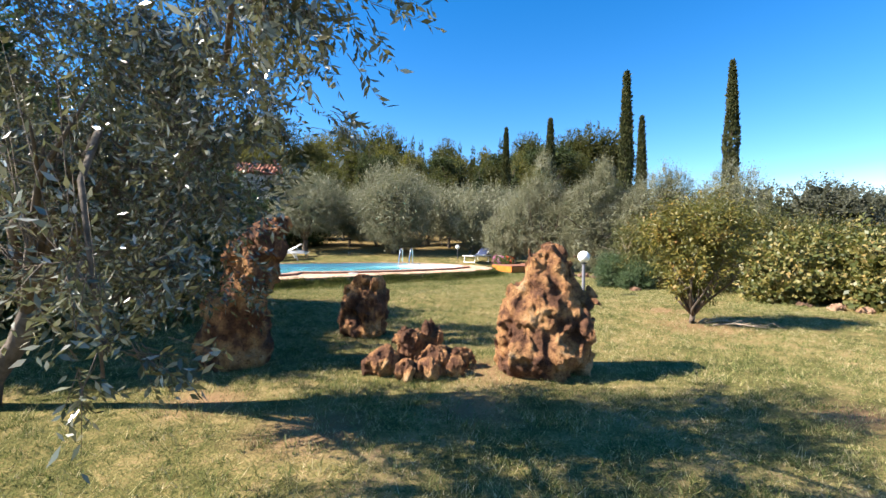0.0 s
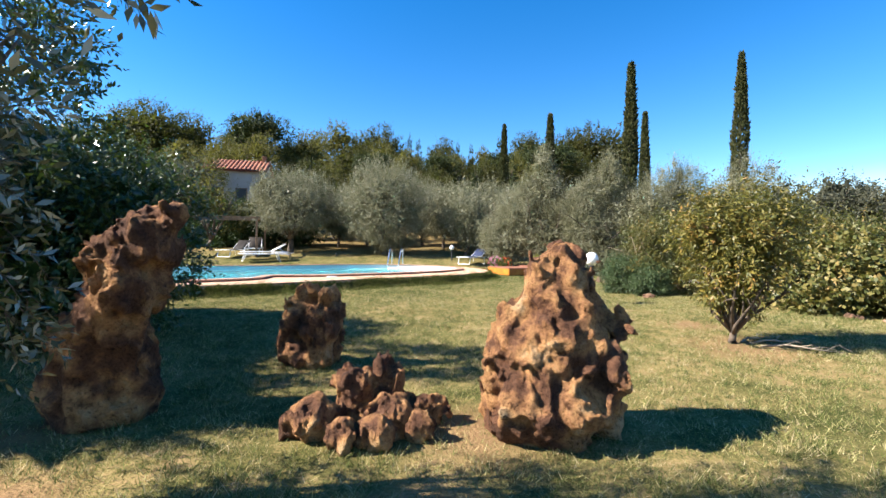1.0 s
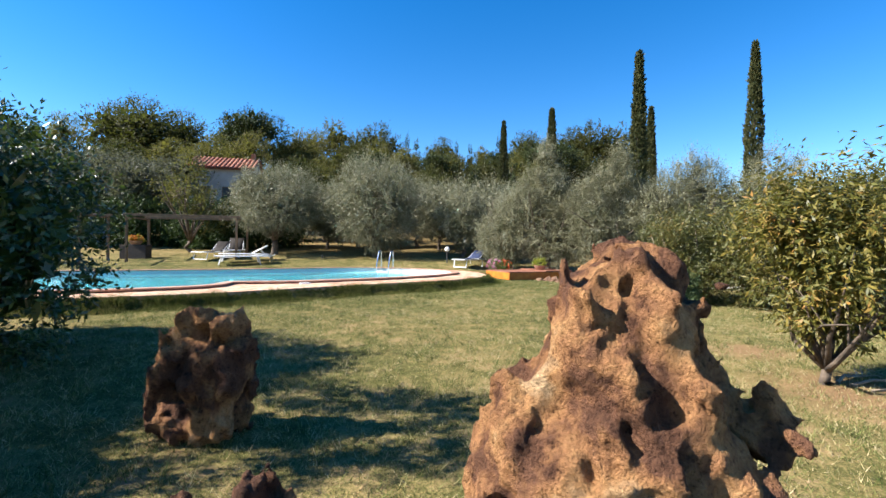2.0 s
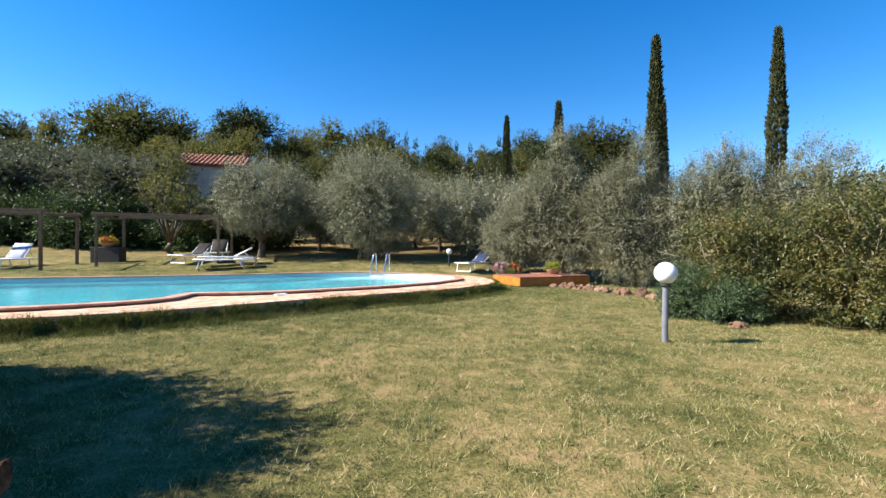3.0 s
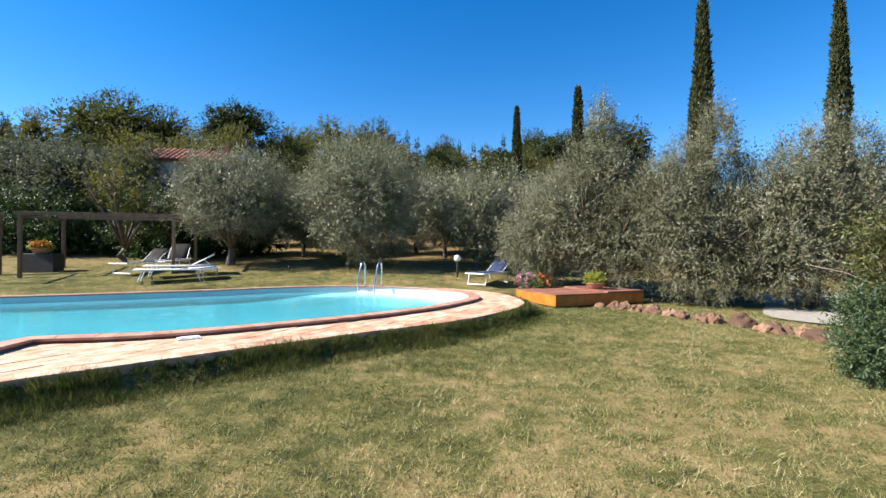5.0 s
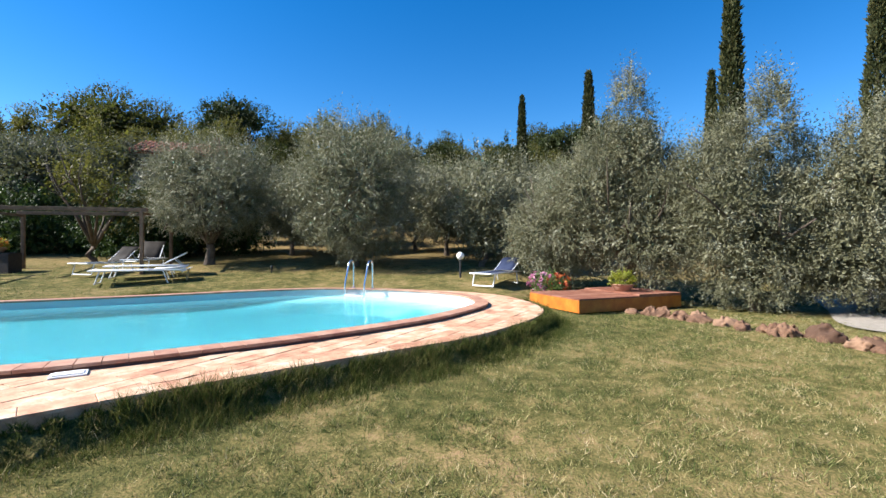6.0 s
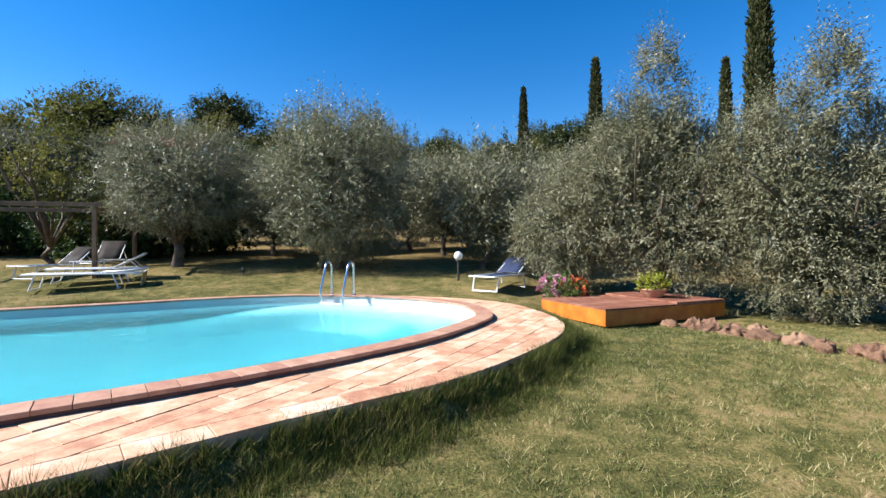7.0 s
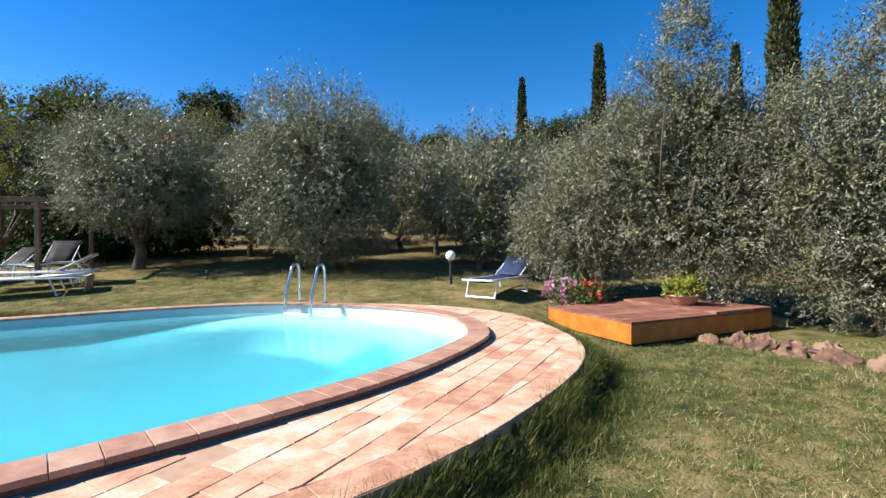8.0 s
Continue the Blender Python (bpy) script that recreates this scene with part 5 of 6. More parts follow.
# ---- garden lamps ----
def globe_lamp(x, y, z, h, r, label, pole=M_GREY_POLE):
    t = thing("garden_lamp", Matrix.Translation((x, y, z)), label, "lamp", "globe lamps")
    part("pole", tube(bmesh.new(), [(0, 0, -0.05), (0, 0, h - 2 * r)], 0.034 * r / 0.125, 14), pole, t)
    part("collar", lathe(bmesh.new(), [(0, 0), (0.05, 0), (0.06, 0.01), (0.06, 0.03), (0.05, 0.04), (0, 0.04)], 16, (0, 0, h - 2 * r - 0.03)), M_BLACK, t, "dark collar")
    part("globe", lathe(bmesh.new(), [(r * math.sin(a), r - r * math.cos(a)) for a in (math.pi * k / 16 for k in range(17))], 28, (0, 0, h - 2 * r)), M_GLOBE, t, "white opal globe", True)
    return t


globe_lamp(2.72, 9.99, 0.0, 0.93, 0.128, "grey garden lamp with white globe on the lawn")
globe_lamp(-0.74, 20.6, g(-0.74, 20.6), 0.64, 0.098, "dark garden lamp with white globe among olive trees", M_BLACK)


# ---- timber cover with two lids ----
BOX = [Vector((0.66, 18.25)), Vector((1.53, 17.05)), Vector((3.66, 18.25))]


def timber_cover():
    L, F, R = BOX
    u, ln = (R - F).normalized(), (R - F).length
    v = Vector((-u.y, u.x))
    dp = (L - F).dot(v)
    m = Matrix(((u.x, v.x, 0, F.x), (u.y, v.y, 0, F.y), (0, 0, 1, 0.0), (0, 0, 0, 1)))
    t = thing("timber_cover", m, "low orange-stained timber cover with weathered lids", "wooden cover")
    part("front_plank", box_bm((ln, 0.03, 0.22), (ln / 2, 0.015, 0.01), 0.004), M_DECKWOOD, t, "orange plank")
    part("side_plank", box_bm((0.03, dp - 0.034, 0.22), (0.015, dp / 2 + 0.017, 0.01), 0.004), M_DECKWOOD, t, "orange plank")
    part("side_plank", box_bm((0.03, dp - 0.034, 0.22), (ln - 0.015, dp / 2 + 0.017, 0.01), 0.004), M_DECKWOOD, t, "orange plank")
    part("back_plank", box_bm((ln - 0.07, 0.03, 0.22), (ln / 2, dp - 0.02, 0.01), 0.004), M_DECKWOOD, t, "orange plank")
    nb = 9
    half = ln * 0.56
    bw = dp / nb
    for k in range(nb):
        part("lid_board", box_bm((half - 0.01, bw - 0.004, 0.022), (half / 2, bw * (k + 0.5), 0.232), 0.003), M_LIDWOOD, t, "weathered red-brown board")
        part("lid_board", box_bm((ln - half - 0.01, bw - 0.004, 0.022), (half + (ln - half) / 2, bw * (k + 0.5), 0.262), 0.003), M_LIDWOOD, t, "weathered red-brown board")
    part("lid_edge", box_bm((0.03, dp, 0.03), (half + 0.02, dp / 2, 0.231), 0.003), M_LIDWOOD, t)
    part("lid_edge", box_bm((ln - half - 0.05, 0.028, 0.03), (half + (ln - half) / 2 + 0.02, 0.02, 0.2315), 0.003), M_LIDWOOD, t)
    return t, m, ln, dp


cover, cover_m, cover_l, cover_d = timber_cover()


def bowl_plant(at, r, h, label, leaf, seed, tall, flower=(), nleaf=350, wide=1.0):
    rng = np.random.default_rng(seed)
    t = thing("potted_plant", Matrix.Translation(at), label, "potted plant")
    part("pot", lathe(bmesh.new(), [(0, 0), (r * 0.55, 0), (r * 0.62, h * 0.1), (r * 0.85, h * 0.6), (r * 0.97, h * 0.86), (r * 1.03, h * 0.88), (r * 1.03, h), (r * 0.92, h), (r * 0.88, h * 0.8), (0, h * 0.78)], 28), M_TERRA, t, "pale terracotta bowl", True)
    p, way, ln = crown_shoots(rng, [((0, 0, h + tall * 0.5), (r * wide, r * wide, tall * 0.55))], nleaf, 0.3, 0.6, 0.1, 0.07, 0.2, 2.4, seed)
    v, f = leaves(rng, p, way, ln, 7, 0.035, 0.6)
    part("leaves", mesh_from("leaves", v, f, leaf), leaf, t)
    for mat, side, words in flower:
        p, way, ln = crown_shoots(rng, [((side * r * wide * 0.5, 0, h + tall * 0.55), (r * wide * 0.62, r * wide * 0.9, tall * 0.6))], 70, 0.06, 0.4, 0.2, 0.03, 0.2, 2.4, seed)
        v, f = leaves(rng, p, way, ln, 5, 0.055, 0.9, 1.2)
        tagged(part("blossom", mesh_from("blossom", v, f, mat), mat, t, words), kind="stuff")
    return t


lime_at = cover_m @ Vector((1.62, 0.66, 0.285))
bowl_plant(lime_at, 0.23, 0.14, "terracotta bowl with bright lime-green plant on the timber cover", M_LIME, 401, 0.15, (), 320, 1.08)
bowl_plant((1.3, 18.98, g(1.3, 18.98)), 0.22, 0.2, "terracotta bowl of pink and red flowers beside the timber cover", M_POTLEAF, 402, 0.30, [(M_FLOWER, -1, "pink and white petals"), (M_RED, 0.8, "orange-red petals")], 600, 1.8)


# ---- sun loungers ----
def lounger(name, m, fabric, frame_mat, label, back=35, hood=None, group="sun loungers"):
    """Bed along +x from the foot (0) to the head (1.9); back: degrees by which the backrest is raised."""
    t = thing(name, m, label, "sun lounger", group)
    hgt, wd, hinge, blen = 0.32, 0.62, 1.22, 0.68
    c, s = math.cos(radians(back)), math.sin(radians(back))
    for sy in (-1, 1):
        part("side_rail", tube(bmesh.new(), [(0, sy * wd / 2, hgt), (1.85, sy * wd / 2, hgt)], 0.018, 8), frame_mat, t)
        part("back_rail", tube(bmesh.new(), [(hinge, sy * (wd / 2 - 0.03), hgt + 0.02), (hinge + blen * c, sy * (wd / 2 - 0.03), hgt + 0.02 + blen * s)], 0.015, 8), frame_mat, t)
        for x0, x1 in ((0.22, 0.12), (1.42, 1.52)):
            part("leg", tube(bmesh.new(), [(x0, sy * wd / 2, hgt), (x1, sy * (wd / 2 - 0.01), 0.0)], 0.016, 8), frame_mat, t)
        part("strut", tube(bmesh.new(), [(hinge + 0.55 * blen * c, sy * (wd / 2 - 0.03), hgt + 0.55 * blen * s), (1.72, sy * (wd / 2 - 0.03), hgt)], 0.01, 6), frame_mat, t)
    for x, z in ((0.0, hgt), (1.85, hgt), (0.12, 0.015), (1.52, 0.015)):
        part("cross_bar", tube(bmesh.new(), [(x, -wd / 2, z), (x, wd / 2, z)], 0.016, 8), frame_mat, t)
    bm = bmesh.new()
    rows = [(0.02, hgt + 0.012), (0.4, hgt - 0.012), (0.8, hgt - 0.016), (hinge, hgt + 0.01)]
    back_rows = [(hinge + 0.012, hgt + 0.03), (hinge + 0.35 * blen * c, hgt + 0.02 + 0.33 * blen * s), (hinge + blen * c, hgt + 0.035 + blen * s)]
    for rw in (rows, back_rows):
        sheet = [[bm.verts.new((x, y, z)) for y in (-wd / 2 + 0.01, -wd / 6, wd / 6, wd / 2 - 0.01)] for x, z in rw]
        faces = []
        for a, b in zip(sheet, sheet[1:]):
            for q in range(3):
                faces.append(bm.faces.new((a[q], a[q + 1], b[q + 1], b[q])))
        e = bmesh.ops.extrude_face_region(bm, geom=faces)
        bmesh.ops.translate(bm, vec=(0, 0, 0.012), verts=[q for q in e["geom"] if isinstance(q, bmesh.types.BMVert)])
    part("fabric", bm, fabric, t, "", True)
    if hood:
        hx = hinge + blen * c
        hz = hgt + blen * s
        part("hood_arm", tube(bmesh.new(), [(hx - 0.1, -wd / 2, hz - 0.08), (hx + 0.12, -wd / 2, hz + 0.03)], 0.012, 6), frame_mat, t)
        part("hood", box_bm((0.03, wd * 0.9, 0.30), (1.90, 0, 0.05), 0.01, Matrix.Rotation(radians(8), 4, "Y")), hood, t, "cream canvas sunshade hanging down")
    return t


lounger("sun_lounger", pose(-9.24, 18.76, g(-8.4, 19.3), 0, 0, 33) @ Matrix.Diagonal((1.03, 1.05, 0.98, 1)), M_CANVAS_W, M_WHITE, "flat white canvas sun lounger with cream sunshade on the grass", 3, M_CANVAS_Y)
lounger("sun_lounger", pose(-9.6, 19.57, g(-8.8, 20.1), 0, 0, 33) @ Matrix.Diagonal((0.98, 1.05, 0.95, 1)), M_CANVAS_W, M_WHITE, "white canvas sun lounger with raised backrest on the grass", 29)
lounger("sun_lounger", pose(-10.61, 19.79, g(-11.29, 20.59), 0, 0, 84) @ Matrix.Diagonal((0.9, 1, 0.95, 1)), M_CANVAS_G, M_WHITE, "grey mesh sun lounger with white frame on the grass", 38)
lounger("sun_lounger", pose(-9.64, 20.50, g(-10.25, 21.25), 0, 0, 112), M_CANVAS_G, M_WHITE, "grey mesh sun lounger by a timber post", 44)
lounger("sun_lounger", pose(-0.2, 19.05, g(-0.1, 19.6), 0, 0, 62) @ Matrix.Diagonal((0.9, 0.85, 0.9, 1)), M_CANVAS_B, M_WHITE, "dark blue mesh sun lounger with white frame beside the pool", 28)
for x, y in ((-16.9, 17.3), (-15.7, 17.7)):
    lounger("sun_lounger", pose(x, y, g(x, y + 0.7), 0, 0, 104), M_CANVAS_L, M_WHITE, "pale lavender sun lounger with raised back under a timber frame", 48)


# ---- timber frames over the loungers ----
def timber_frame(m, lx, ly, h, label):
    t = thing("pergola", m, label, "pergola", "pergolas")
    s = 0.085
    for x in (0, lx):
        for y in (0, ly):
            part("post", box_bm((s, s, h + 0.15), (x, y, -0.15), 0.006), M_POST, t)
    for y in (0, ly):
        part("beam", box_bm((lx + 0.3, s * 0.9, 0.10), (lx / 2, y, h), 0.006), M_POST, t)
    for x in (0, lx):
        part("cross_beam", box_bm((s * 0.8, ly + 0.1, 0.07), (x, ly / 2, h - 0.072), 0.006), M_POST, t)
    return t


timber_frame(pose(-13.31, 19.37, 0.27, 0, 0, 17.3), 4.04, 2.03, 1.80, "open brown timber frame on posts over the loungers")
timber_frame(pose(-17.74, 16.66, 0.27, 0, 0, 17.3), 4.04, 2.03, 1.80, "open brown timber frame on posts near the hedge")


def planter(m):
    t = thing("planter_box", m, "dark wicker planter with orange and yellow flowers", "planter")
    part("box", box_bm((1.05, 0.45, 0.62), (0, 0, 0), 0.02), M_WICKER, t)
    part("bowl", lathe(bmesh.new(), [(0, 0), (0.15, 0), (0.27, 0.14), (0.29, 0.16), (0.26, 0.16), (0, 0.13)], 20, (0, 0, 0.622)), M_TERRA, t, "orange terracotta bowl", True)
    rng = np.random.default_rng(44)
    p, way, ln = crown_shoots(rng, [((0, 0, 0.83), (0.3, 0.25, 0.08))], 250, 0.3, 0.5, 0.1, 0.08)
    v, f = leaves(rng, p, way, ln, 5, 0.05, 0.5)
    part("leaves", mesh_from("leaves", v, f, M_LIME), M_LIME, t)
    p, way, ln = crown_shoots(rng, [((0, 0, 0.86), (0.3, 0.25, 0.09))], 120, 0.1, 0.5, 0.1, 0.04)
    v, f = leaves(rng, p, way, ln, 5, 0.06, 0.9, 1.2)
    tagged(part("blossom", mesh_from("blossom", v, f, M_ORANGE), M_ORANGE, t, "orange petals"), kind="stuff")
    return t


planter(pose(-13.85, 20.5, g(-13.85, 20.5) - 0.05, 0, 0, 10))


# ---- house on the hill ----
def house():
    x0, y0, z0 = -19.4, 32.0, 2.85
    m = pose(x0, y0, z0, 0, 0, 20)
    t = thing("house", m, "small pale plastered house with red tile roof", "house")
    ln, dp, ev, rd = 3.8, 4.6, 3.45, 0.95
    bm = bmesh.new()
    for a, b in (((0, 0), (ln, 0)), ((ln, 0), (ln, dp)), ((ln, dp), (0, dp)), ((0, dp), (0, 0))):
        dx, dy = b[0] - a[0], b[1] - a[1]
        k = math.hypot(dx, dy)
        box_bm((k + 0.28, 0.3, ev + 2.2), ((a[0] + b[0]) / 2, (a[1] + b[1]) / 2, -2.2), 0, Matrix.Rotation(math.atan2(dy, dx), 4, "Z"), bm)
    for x in (0, ln):
        q = [bm.verts.new((x + e, y, z)) for e in (-0.15, 0.15) for y, z in ((0, ev), (dp, ev), (dp / 2, ev + rd))]
        bm.faces.new(q[:3])
        bm.faces.new(q[3:])
        for i in range(3):
            j = (i + 1) % 3
            bm.faces.new((q[i], q[j], q[3 + j], q[3 + i]))
    part("wall", bm, M_WALL, t, "pale grey plaster")
    roof = part("roof", box_bm((ln + 0.7, 0.01, 0.01), (ln / 2, dp / 2, ev + rd), 0), M_ROOF, t)
    sl = math.hypot(dp / 2 + 0.4, rd * (dp / 2 + 0.4) / (dp / 2))
    tilt = math.atan2(rd, dp / 2)
    for sy in (-1, 1):
        bm = bmesh.new()
        bmesh.ops.create_cube(bm, size=1)
        bmesh.ops.transform(bm, matrix=Matrix.Translation((ln / 2, dp / 2, ev + rd)) @ Matrix.Rotation(-sy * tilt, 4, "X") @ Matrix.Translation((0, sy * sl / 2, 0.02)) @ Matrix.Diagonal((ln + 0.7, sl, 0.06, 1)), verts=bm.verts)
        part("roof_slab", bm, M_ROOF, roof)
    n = 16
    cm = bmesh.new()
    seg = 6
    wid, lng = (ln + 0.7) / n, sl / 9
    a = [[cm.verts.new((wid * 0.42 * math.cos(math.pi * q / seg) * (1 - 0.12 * e), -lng * e * 1.08, wid * 0.36 * math.sin(math.pi * q / seg)))  for q in range(seg + 1)] for e in (0, 1)]
    for q in range(seg):
        cm.faces.new((a[0][q], a[0][q + 1], a[1][q + 1], a[1][q]))
    shared = bpy.data.meshes.new("roof_tile")
    cm.to_mesh(shared)
    cm.free()
    shared.materials.append(M_ROOF)
    for i in range(n):
        for j in range(9):
            o = new("roof_tile", shared)
            o.parent = roof
            o.matrix_basis = Matrix.Translation((-0.35 + (i + 0.5) * wid, dp / 2, ev + rd)) @ Matrix.Rotation(tilt, 4, "X") @ Matrix.Translation((0, -lng * j, 0.055 + 0.004 * j))
    part("chimney", box_bm((0.3, 0.3, 1.0), (ln * 0.97, dp * 0.45, ev + rd - 0.55), 0.01), M_ROOF, t, "reddish chimney")
    for wx in (0.8, 2.4):
        wdw = part("window", box_bm((0.8, 0.06, 1.1), (wx, -0.16, 1.0), 0.005), M_POST, t, "brown window frame")
        part("pane", box_bm((0.66, 0.02, 0.96), (wx, -0.195, 1.07), 0), M_BLACK, wdw)
    return t


house()


# ---- woods on the hill ----
def proto(kind, seed):
    rng = np.random.default_rng(seed)
    if kind == "oak":
        lob = [((0, 0, 5.2), (3.2, 3.2, 2.6)), ((1.6, 0.3, 6.6), (2.0, 2.0, 1.7)), ((-1.7, -0.2, 6.2), (2.1, 2.1, 1.8)), ((0.2, 0, 7.6), (1.7, 1.7, 1.4)), ((-0.5, -1.2, 3.6), (2.6, 2.2, 1.6))]
        return lob, M_OAK, 1000, 0.26, (0, 0, 5.0), 0.22, 1.9
    if kind == "turning":
        lob = [((0, 0, 4.8), (2.4, 2.4, 3.0)), ((0.7, 0, 6.6), (1.5, 1.5, 1.8)), ((-0.8, 0.2, 3.4), (2.0, 2.0, 1.8))]
        return lob, M_AUTUMN, 800, 0.24, (0, 0, 4.6), 0.18, 1.3
    if kind == "pine":
        lob = [((0, 0, 7.6), (3.2, 3.2, 1.3)), ((1.4, 0, 8.2), (1.7, 1.7, 0.9)), ((-1.3, 0.4, 8.1), (1.8, 1.8, 1.0)), ((0.2, -0.8, 6.8), (2.2, 2.0, 0.9))]
        return lob, M_PINE, 900, 0.26, (0, 0, 7.2), 0.2, 2.0
    if kind == "fir":
        lob = [((0, 0, 1.6 + 1.3 * k), (2.0 - 0.27 * k, 2.0 - 0.27 * k, 1.1)) for k in range(7)]
        return lob, M_PINE, 900, 0.24, (0, 0, 8.5), 0.16, 0.3
    lob = [((0, 0, 2.4), (1.9, 1.9, 1.5)), ((0.6, 0, 3.2), (1.2, 1.2, 1.0)), ((-0.7, 0, 2.9), (1.2, 1.2, 1.0))]
    return lob, M_SILVER, 800, 0.2, (0, 0, 2.4), 0.13, 1.0


LABELS = {"oak": "broad dark green oak tree in the hillside wood", "turning": "yellow-green leafy tree in the hillside wood", "pine": "dark umbrella pine in the hillside wood",
          "fir": "dark pointed conifer in the hillside wood", "silver": "grey-green olive tree on the hillside"}
KIND = {"oak": "oak_tree", "turning": "leafy_tree", "pine": "pine_tree", "fir": "conifer_tree", "silver": "hill_olive_tree"}
protos = {}


def hill_tree(kind, x, y, size, turn, wide=1.0, variant=0):
    m = pose(x, y, g(x, y) - 0.1, 0, 0, turn) @ Matrix.Diagonal((size * wide, size * wide, size, 1))
    key = (kind, variant)
    if key not in protos:
        lob, mat, n, leaf, top, tr, sp = proto(kind, 500 + variant)
        protos[key] = make_tree(KIND[kind], (0, 0, 0), 500 + 17 * variant + len(protos), lob, int(n * 2.8), 5, leaf * 0.58, 0.6, mat, top, tr, LABELS[kind], "tree", "hillside wood" if kind != "silver" else "hillside olives",
                                reach=0.3, limbs=6, spread=sp, lump=0.25, shell=0.2, core=90, core_size=0.6)
        protos[key].matrix_basis = m
        return protos[key]
    o = copy_thing(protos[key], Matrix.Identity(4))
    o.matrix_basis = m
    return o


hrng = np.random.default_rng(77)
# the crest of the wood, as (kind, x, y, height)
HEIGHT = {"oak": 9.0, "turning": 8.4, "pine": 9.1, "fir": 10.5, "silver": 4.2}
for kind, x, y, top, wide in [("oak", -64, 60, 18.6, 1.1), ("turning", -57, 60, 18.6, 0.9), ("oak", -49, 60, 19.9, 1.15), ("oak", -44.8, 59, 20.1, 1.15), ("oak", -40.5, 61, 18.9, 1.0), ("turning", -35, 63, 18.3, 0.7),
                             ("pine", -30.2, 60, 17.9, 1.15), ("turning", -25.5, 62, 16.4, 0.8), ("turning", -28, 76, 20.2, 0.9), ("turning", -24, 75, 20.8, 1.0), ("turning", -20.5, 77, 19.6, 0.8), ("oak", -16.7, 75, 20.7, 0.8)]:
    hill_tree(kind, x, y, (top - g(x, y)) / HEIGHT[kind], hrng.random() * 360, wide, 0)
for kind, x, y, top, wide in [("fir", -12.8, 78, 19.6, 0.6), ("fir", -14.4, 98, 23.4, 0.8), ("oak", -9.6, 100, 24.4, 0.7), ("fir", -6, 99, 23.0, 0.7), ("fir", -3.2, 100, 22.8, 0.7), ("turning", -0.8, 96, 21.6, 0.8),
                             ("fir", 2.8, 100, 24.2, 0.7), ("oak", 9, 100, 25.6, 0.9), ("oak", 12, 82, 19.8, 0.9), ("oak", 15.3, 80, 20.9, 1.0), ("oak", 18.6, 80, 21.9, 1.1), ("oak", 22, 81, 19.6, 0.9)]:
    hill_tree(kind, x, y, (top - g(x, y)) / HEIGHT[kind], hrng.random() * 360, wide, 1)
# the wood below the crest
for row, (y0, n, xa, xb, top) in enumerate([(48, 8, -58, -22, 12.5), (58, 10, -26, 10, 12.5), (68, 11, -70, -12, 16.5), (70, 9, -14, 20, 14.5), (84, 10, -24, 22, 18.0), (112, 14, -90, 20, 20.0)]):
    for k in range(n):
        x = xa + (xb - xa) * (k + 0.5 + 0.5 * (hrng.random() - 0.5)) / n
        y = y0 + hrng.normal(0, 1.5)
        kind = str(hrng.choice(["oak", "turning", "oak", "pine", "fir", "turning"]))
        hill_tree(kind, x, y, (top - g(x, y)) / HEIGHT[kind] * (0.85 + 0.2 * hrng.random()), hrng.random() * 360, 1.1, int(hrng.integers(2)))
# terrace of grey olives on the left slope
for row, y0 in enumerate((27, 32, 37)):
    for k in range(7):
        x = -40 + 3.6 * k + hrng.normal(0, 0.4) - 2 * row
        hill_tree("silver", x, y0 + hrng.normal(0, 0.5), 1.0 + 0.25 * hrng.random(), hrng.random() * 360, 1.0, row % 2)
# trees round the house and between the grove and the wood
for x, y, kind, sz in ((-12.6, 34.0, "oak", 0.62), (-8.7, 28.6, "oak", 0.4), (-7.5, 39, "turning", 0.65), (-4, 42, "oak", 0.6), (-0.5, 46, "fir", 0.6), (3, 48, "fir", 0.65), (6, 50, "turning", 0.7), (11, 55, "oak", 0.75), (15, 52, "oak", 0.65), (-13, 41, "turning", 0.65), (-22, 38, "oak", 0.6)):
    hill_tree(kind, x, y, sz, hrng.random() * 360, 1.0, 0)
# the thin, yellowing tree with dark bare limbs beside the house
make_tree("thin_leafy_tree", (-13.1, 22.9, g(-13.1, 22.9)), 151, [((0, 0, 2.9), (1.0, 0.9, 1.0)), ((-0.1, 0, 4.0), (0.5, 0.5, 0.9)), ((0.9, -0.2, 2.2), (0.9, 0.7, 0.5)), ((-0.9, 0, 3.0), (0.7, 0.7, 0.6)), ((0.0, 0, 4.6), (0.3, 0.3, 0.45)), ((1.4, 0, 1.6), (0.8, 0.7, 0.6))],
          1500, 6, 0.085, 0.5, M_AUTUMN, (0, 0, 3.4), 0.09, "thin yellow-green tree with crooked dark limbs", "tree", reach=0.3, limbs=11, spread=1.3, lump=0.4, shell=0.35, split=0.15, gap=-0.2, core=30, core_size=0.2)
# olives far off on the right
for x, y, sz in ((12, 24, 0.9), (16, 22, 0.95), (19, 27, 1.0), (11.5, 20.5, 0.85), (24, 30, 1.0), (22, 21, 0.9), (30, 34, 1.1), (28, 24, 1.0)):
    hill_tree("silver", x, y, sz, hrng.random() * 360, 1.0, 0)
for x, y, sz in ((44, 78, 0.7), (52, 74, 0.65), (60, 78, 0.6), (70, 80, 0.6)):
    hill_tree("oak", x, y, sz, hrng.random() * 360, 1.2, 1)


